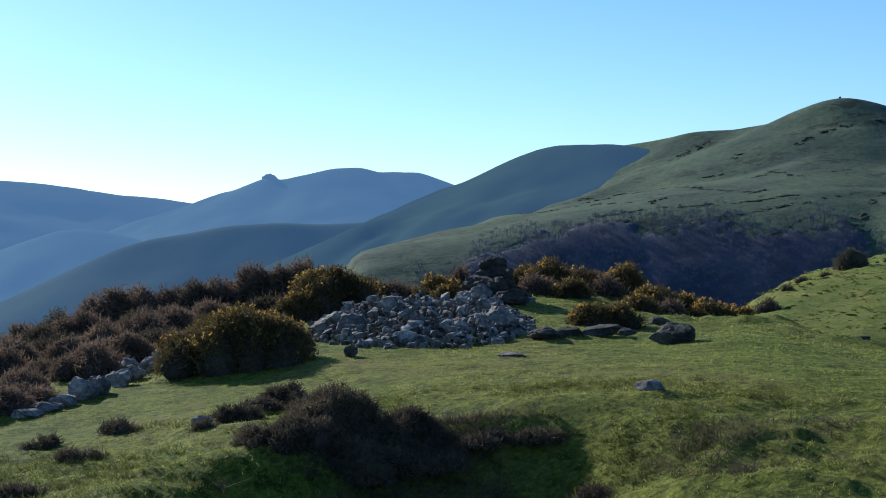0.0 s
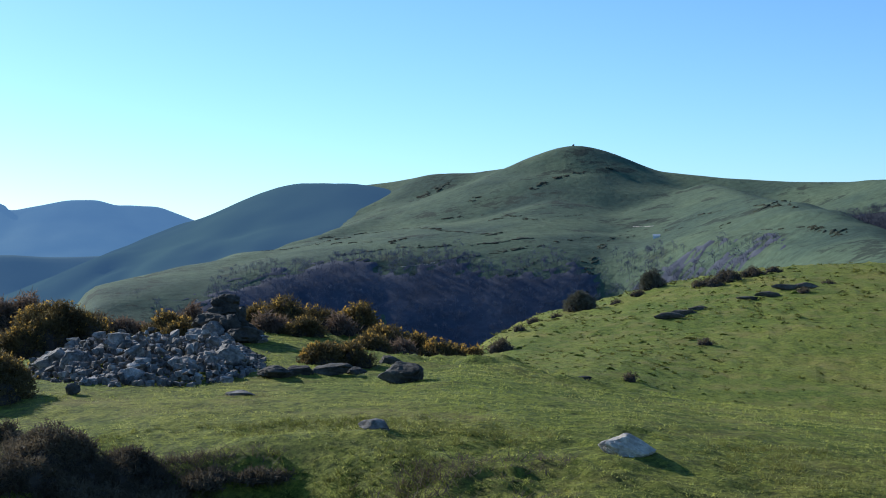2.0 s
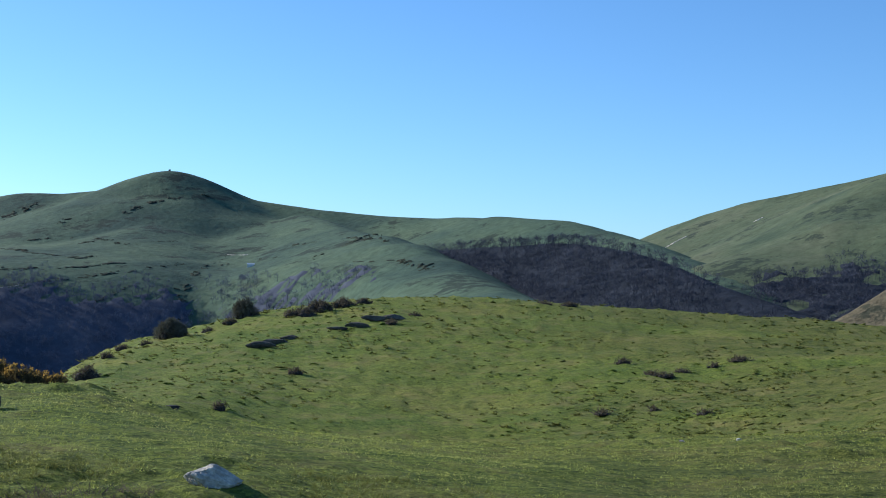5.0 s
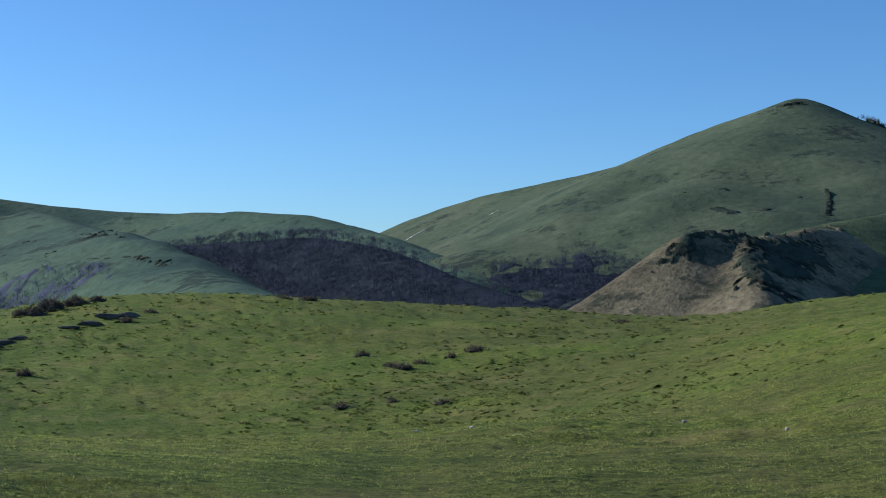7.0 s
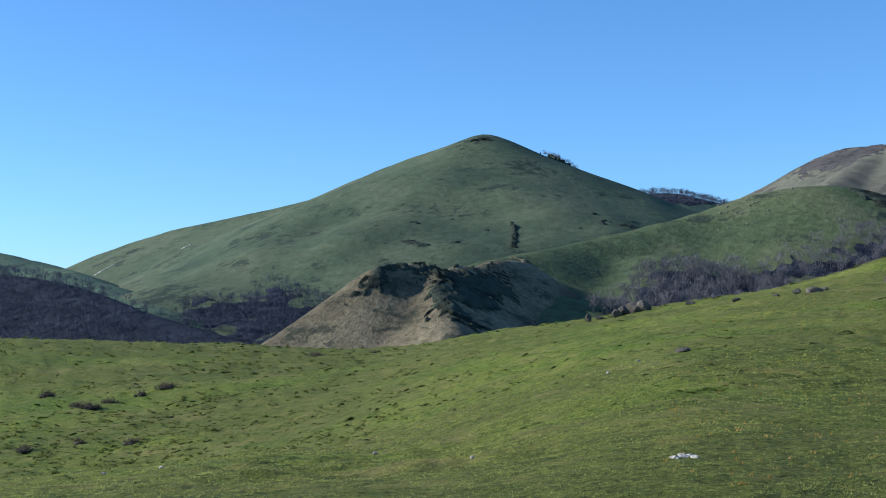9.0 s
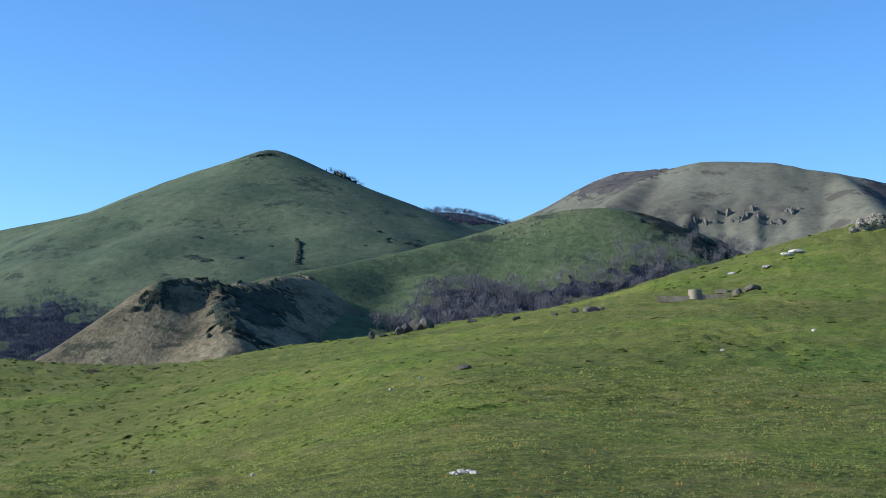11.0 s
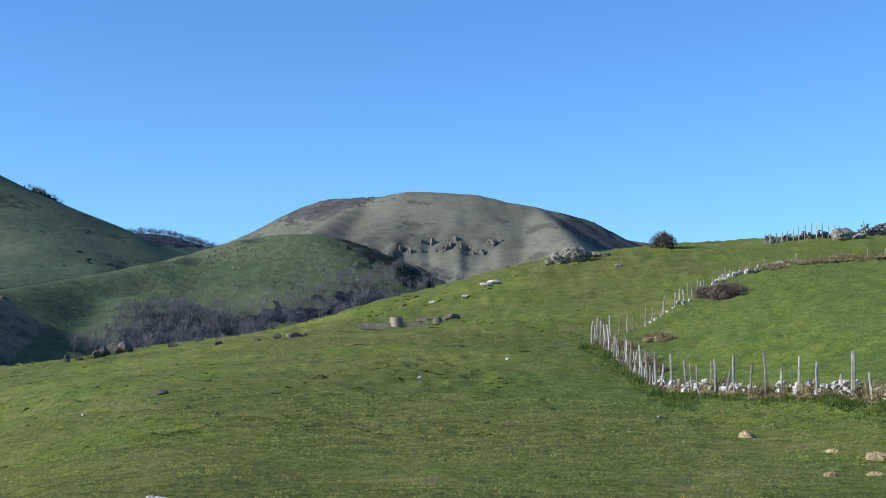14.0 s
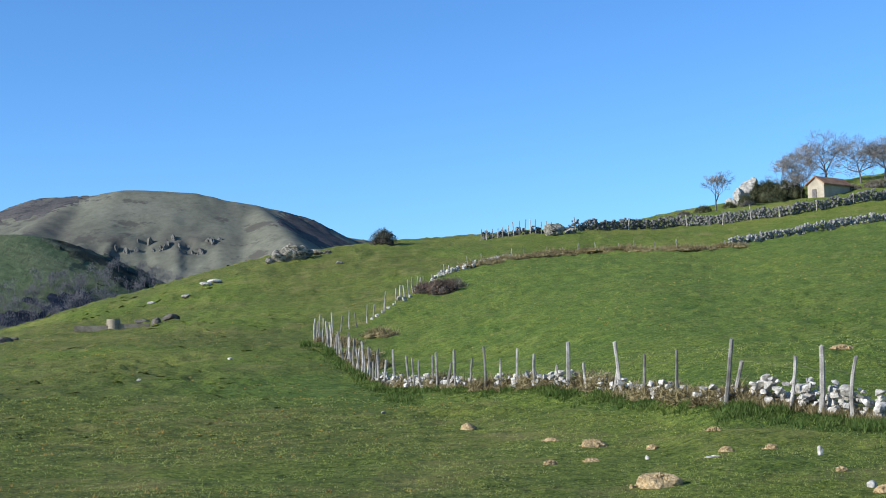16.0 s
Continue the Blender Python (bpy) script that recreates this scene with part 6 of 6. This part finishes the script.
growth("heath", "broad brown heather flank of the moor", m3_z, [(63.2, 2820), (64.2, 2790), (65.2, 2745), (66.9, 2690), (67.2, 2665), (66.3, 2640), (65.4, 2600), (64.6, 2590), (63.6, 2650), (62.6, 2750)], M_HEATHLAND, 93, 1.2, 7, 36, -0.3)
growth("heath", "dark heather flank of the moor", m3_z, [(73.6, 2625), (75, 2665), (76.5, 2710), (78.2, 2745), (78.6, 2600), (77, 2480), (75.6, 2420), (74.8, 2470), (74.2, 2540)], M_HEATHLAND, 94, 1.4, 7, 30, -0.5)
growth("scrub", "dark scrub on the shaded flank of the hill", crag_z, [(65.5, 890), (66.4, 905), (67.6, 915), (68.9, 930), (69.2, 890), (68.6, 850), (67.6, 845), (66.6, 865), (66, 880)], M_BLAEBERRY, 95, 2.0, 3, 9, -0.35, "scrub")
rng = np.random.default_rng(31)
for k in range(34):
    b, r = rng.normal(60.9, 0.9), rng.uniform(840, 892)
    w = rng.uniform(0.6, 1.9)
    V, F = rock_arrays(w, w * 0.8, w * rng.uniform(0.3, 0.6), 950 + k, 3)
    ob = new("outcrop_rock", raw_mesh("outcrop_rock", V, F, M_CRAG))
    ob.matrix_world = Matrix.Translation(on_far(crag_z, b, r)) @ pose(0, 0, 0, 0, 0, -b)
    tagged(ob, "pale outcrop rock high on the grassy hill", "rock", "outcrop rocks on the hill")
# the broken rock ribs under the moor's edge
rng = np.random.default_rng(36)
for k, b in enumerate(np.linspace(67.9, 71.8, 26)):
    w, h = rng.uniform(9, 17), rng.uniform(22, 36)
    V, F = rock_arrays(w, w * 1.6, h, 1200 + k, 4, rough=0.12)
    ob = new("cliff_rib", raw_mesh("cliff_rib", V, F, M_RIB))
    q = on_far(m3_z, b + rng.normal() * 0.07, 2425 + rng.normal() * 16)
    ob.matrix_world = Matrix.Translation(q - Vector((0, 0, 0.76 * h))) @ pose(0, 0, 0, rng.uniform(-8, 8), rng.uniform(-10, 10), -b)
    tagged(ob, "broken grey rock rib below the moor's edge", "cliff", "cliff ribs")
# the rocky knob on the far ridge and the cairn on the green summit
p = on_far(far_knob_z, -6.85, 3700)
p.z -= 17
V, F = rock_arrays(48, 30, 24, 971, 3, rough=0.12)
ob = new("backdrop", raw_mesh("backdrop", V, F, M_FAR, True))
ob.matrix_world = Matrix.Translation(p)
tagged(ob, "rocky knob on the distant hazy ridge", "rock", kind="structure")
V, F = rock_arrays(3.2, 3, 2.6, 972, 3)
ob = new("summit_cairn", raw_mesh("summit_cairn", V, F, M_LEDGE))
ob.matrix_world = Matrix.Translation(on_far(m1_z, 15.65, 1893) - Vector((0, 0, 1.4)))
tagged(ob, "small dark cairn on the far green summit", "cairn")

# ---- grass ----
def blades(rng, b, r, per, height, width, lean, lift=None):
    """Tufts of grass blades rooted in the turf: places and triangles."""
    x, y = r * np.sin(np.radians(b)), r * np.cos(np.radians(b))
    z = ground_z(x, y) - 0.01
    root = np.repeat(np.stack([x, y, z], 1), per, 0)
    n = len(root)
    h = np.repeat(height, per) * rng.uniform(0.5, 1.2, n)
    root[:, :2] += rng.normal(size=(n, 2)) * (h * 0.5)[:, None]
    a = rng.uniform(0, 2 * math.pi, n)
    side = np.stack([np.cos(a), np.sin(a), 0 * a], 1) * (np.repeat(width, per) / 2)[:, None]
    tip = root + np.stack([rng.normal(size=n) * lean * h, rng.normal(size=n) * lean * h, h], 1)
    V = np.stack([root - side, root + side, tip], 1).reshape(-1, 3)
    return V, np.arange(len(V)).reshape(-1, 3)


rng = np.random.default_rng(5)
# short turf, thick near the eye
n = 150000
b = -19 + 119 * rng.uniform(size=n) ** 1.15
r = 7.5 * (42 / 7.5) ** rng.uniform(0, 1, n) ** 1.1
x, y = r * np.sin(np.radians(b)), r * np.cos(np.radians(b))
keep = fbm(x * 0.8, y * 0.8, 51, 3) + 0.35 * rng.normal(size=n) > -0.3
b, r = b[keep], r[keep]
V, F = blades(rng, b, r, 3, 0.011 + 0.0009 * r + 0.014 * rng.uniform(size=len(b)) ** 3, 0.0035 + 0.0005 * r, 0.9)
tagged(new("grass", raw_mesh("grass", V, F, M_GRASS)), "short green and straw-coloured grazed grass", "grass", kind="stuff")


def mounds(rng, b, r, wide, deep, high):
    """Low uneven humps of turf, each a small dome: places and triangles."""
    n = len(b)
    a = np.radians(b)
    c = np.stack([r * np.sin(a), r * np.cos(a)], 1)
    along_v, out_v = np.stack([np.cos(a), -np.sin(a)], 1), np.stack([np.sin(a), np.cos(a)], 1)
    turn = rng.normal(size=n) * 0.5
    u = along_v * np.cos(turn)[:, None] + out_v * np.sin(turn)[:, None]
    v = -along_v * np.sin(turn)[:, None] + out_v * np.cos(turn)[:, None]
    rings, k = [], 7
    for q, lift in ((1.0, -0.2), (0.66, 0.4), (0.33, 0.85)):
        t = np.arange(k) * 2 * math.pi / k + rng.uniform(0, 6.28, (n, 1))
        e = q * rng.uniform(0.75, 1.2, (n, k))
        xy = c[:, None] + u[:, None] * (wide[:, None] / 2 * e * np.cos(t))[..., None] + v[:, None] * (deep[:, None] / 2 * e * np.sin(t))[..., None]
        z = ground_z(xy[..., 0], xy[..., 1]) + high[:, None] * lift * rng.uniform(0.75, 1.2, (n, k))
        rings.append(np.concatenate([xy, z[..., None]], -1))
    top = np.concatenate([c, (ground_z(c[:, 0], c[:, 1]) + high * 1.05)[:, None]], 1)[:, None]
    V = np.concatenate(rings + [top], 1)
    i, j = np.arange(k), (np.arange(k) + 1) % k
    F = []
    for m in range(2):
        F += [np.stack([m * k + i, m * k + j, (m + 1) * k + j], 1), np.stack([m * k + i, (m + 1) * k + j, (m + 1) * k + i], 1)]
    F = np.concatenate(F + [np.stack([2 * k + i, 2 * k + j, np.full(k, 3 * k)], 1)])
    per = 3 * k + 1
    return V.reshape(-1, 3), (F[None] + (np.arange(n) * per)[:, None, None]).reshape(-1, 3)


def turf(name, label, b, r, wide, deep, high):
    V, F = mounds(rng, b, r, wide, deep, high)
    me = raw_mesh(name, V, F, M_PASTURE, True)
    set_lush(me)
    tagged(new(name, me), label, "grass", kind="stuff")


# little terraces and hummocks trodden into the slope across the dip
n = 9000
b = 9 + 52 * rng.uniform(size=n) ** 1.1
r = 40 * (135 / 40) ** rng.uniform(0, 1, n)
x, y = r * np.sin(np.radians(b)), r * np.cos(np.radians(b))
keep = fbm(x * 0.1, y * 0.1, 61, 3) + 0.5 * rng.normal(size=n) > 0.0 + 0.5 * smooth(44, 58, b)
b, r = b[keep], r[keep]
size = (0.05 + 0.0016 * r) * rng.uniform(0.5, 1.0, len(b)) * (1 + 1.6 * rng.uniform(size=len(b)) ** 9)
turf("slope_hummocks", "rough hummocks and trodden steps of turf on the slope", b, r, size * 2.3, size, size * 0.22 * rng.uniform(0.5, 1.4, len(b)))
# a thin scatter over the rising pasture
n = 1800
b = rng.uniform(52, 76, n)
r = 28 * (140 / 28) ** rng.uniform(0, 1, n)
x, y = r * np.sin(np.radians(b)), r * np.cos(np.radians(b))
keep = fbm(x * 0.07, y * 0.07, 63, 3) + 0.4 * rng.normal(size=n) > 0.35
b, r = b[keep], r[keep]
size = (0.06 + 0.0024 * r) * rng.uniform(0.5, 1.0, len(b)) * (1 + rng.uniform(size=len(b)) ** 6)
turf("pasture_hummocks", "low scattered hummocks on the rising pasture", b, r, size * 2.4, size, size * 0.14 * rng.uniform(0.5, 1.4, len(b)))
# rougher growth on the bank
n = 9000
b = rng.uniform(-19, 32, n)
r = rng.uniform(8.0, 12.5, n)
x, y = r * np.sin(np.radians(b)), r * np.cos(np.radians(b))
keep = fbm(x * 0.9, y * 0.9, 81, 3) + 0.25 * rng.normal(size=n) > 0.1 + 0.5 * smooth(10, 30, b)
b, r = b[keep], r[keep]
V, F = blades(rng, b, r, 9, rng.uniform(0.02, 0.07, len(b)), np.full(len(b), 0.01), 0.9)
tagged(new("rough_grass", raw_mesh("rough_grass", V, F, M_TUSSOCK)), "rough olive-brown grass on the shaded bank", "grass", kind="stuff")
# dark wiry growth hanging over the bank
n = 3600
b = rng.uniform(-11, 15, n)
r = np.interp(b, [-14, -8, -4, 3, 9, 20], [9.9, 10.6, 11.0, 10.8, 10.2, 9.9]) + rng.uniform(-1.0, 0.25, n)
x, y = r * np.sin(np.radians(b)), r * np.cos(np.radians(b))
keep = fbm(x * 1.3, y * 1.3, 83, 3) + 0.3 * rng.normal(size=n) > 0.1 + 0.75 * smooth(2, 10, b)
b, r = b[keep], r[keep]
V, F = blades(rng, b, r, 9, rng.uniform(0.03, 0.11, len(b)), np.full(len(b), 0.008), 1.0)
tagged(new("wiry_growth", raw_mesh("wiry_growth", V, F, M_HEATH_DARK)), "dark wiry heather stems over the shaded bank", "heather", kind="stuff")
# tussocks on the slopes
n = 7000
b = 10 + 42 * rng.uniform(size=n) ** 1.2
r = 42 * (135 / 42) ** rng.uniform(0, 1, n)
x, y = r * np.sin(np.radians(b)), r * np.cos(np.radians(b))
keep = fbm(x * 0.12, y * 0.12, 61, 3) + 0.3 * rng.normal(size=n) + 0.2 * smooth(48, 36, b) - 0.35 * smooth(42, 56, b) > 0.3
b, r = b[keep], r[keep]
V, F = blades(rng, b, r, 11, 0.03 + 0.001 * r * rng.uniform(0.4, 1.3, len(b)) ** 2, 0.03 + 0.0012 * r, 1.6)
tagged(new("tussocks", raw_mesh("tussocks", V, F, M_TUSSOCK)), "rough olive tussocks of longer grass on the slopes", "grass", kind="stuff")
# rank growth along the fence
n = 8000
b = rng.uniform(75.2, 98, n)
base = np.array([along(FENCE, q) for q in b])
r = base - np.abs(rng.normal(size=n)) * np.where(b < 80, 3.2, 1.0) + 0.2
V, F = blades(rng, b, r, 7, rng.uniform(0.03, 0.1, n) * np.where(b < 80, 1.7, 1.0) * (0.5 + smooth(-0.3, 0.5, fbm(b * 1.7, r * 0.6, 17, 2))), 0.012 + 0.0008 * r, 0.45)
tagged(new("rank_grass", raw_mesh("rank_grass", V, F, M_LUSH)), "rank dark green grass and nettles along the fence", "grass", kind="stuff")
n = 3600
b = rng.uniform(77, 97.8, n)
r = np.array([along(FENCE, q) for q in b]) + rng.uniform(-0.1, 1.1, n)
V, F = blades(rng, b, r, 7, rng.uniform(0.06, 0.2, n), 0.012 + 0.0006 * r, 0.4)
tagged(new("dry_grass", raw_mesh("dry_grass", V, F, M_BRACKEN)), "dry straw-brown grass and bracken along the wall", "grass", kind="stuff")
# dandelions
n = 3600
b = rng.uniform(58, 99, n)
r = rng.uniform(14, 118, n)
x, y = r * np.sin(np.radians(b)), r * np.cos(np.radians(b))
keep = fbm(x * 0.15, y * 0.15, 71, 2) > 0.0
b, r = b[keep], r[keep]
V, F = blades(rng, b, r, 3, np.full(len(b), 0.05), 0.018 + 0.0006 * r, 0.6)
tagged(new("dandelions", raw_mesh("dandelions", V, F, M_FLOWER)), "tiny yellow dandelions dotted over the field", "flowers", kind="stuff")
# worn patches of pale dry grass
for b0, r0, w in ((33.3, 12.4, 0.3), (42.39, 11.8, 0.3), (1.9, 14.85, 0.34), (91.5, 21.3, 0.4)):
    n = 260
    q = at(b0, r0)
    x, y = q.x + rng.normal(size=n) * w * 0.4, q.y + rng.normal(size=n) * w * 0.4
    b, r = np.degrees(np.arctan2(x, y)), np.hypot(x, y)
    V, F = blades(rng, b, r, 3, np.full(n, 0.018), np.full(n, 0.016), 1.6)
    tagged(new("dry_grass_patch", raw_mesh("dry_grass_patch", V, F, M_BRACKEN)), "worn patch of pale dry grass in the turf", "grass", kind="stuff")
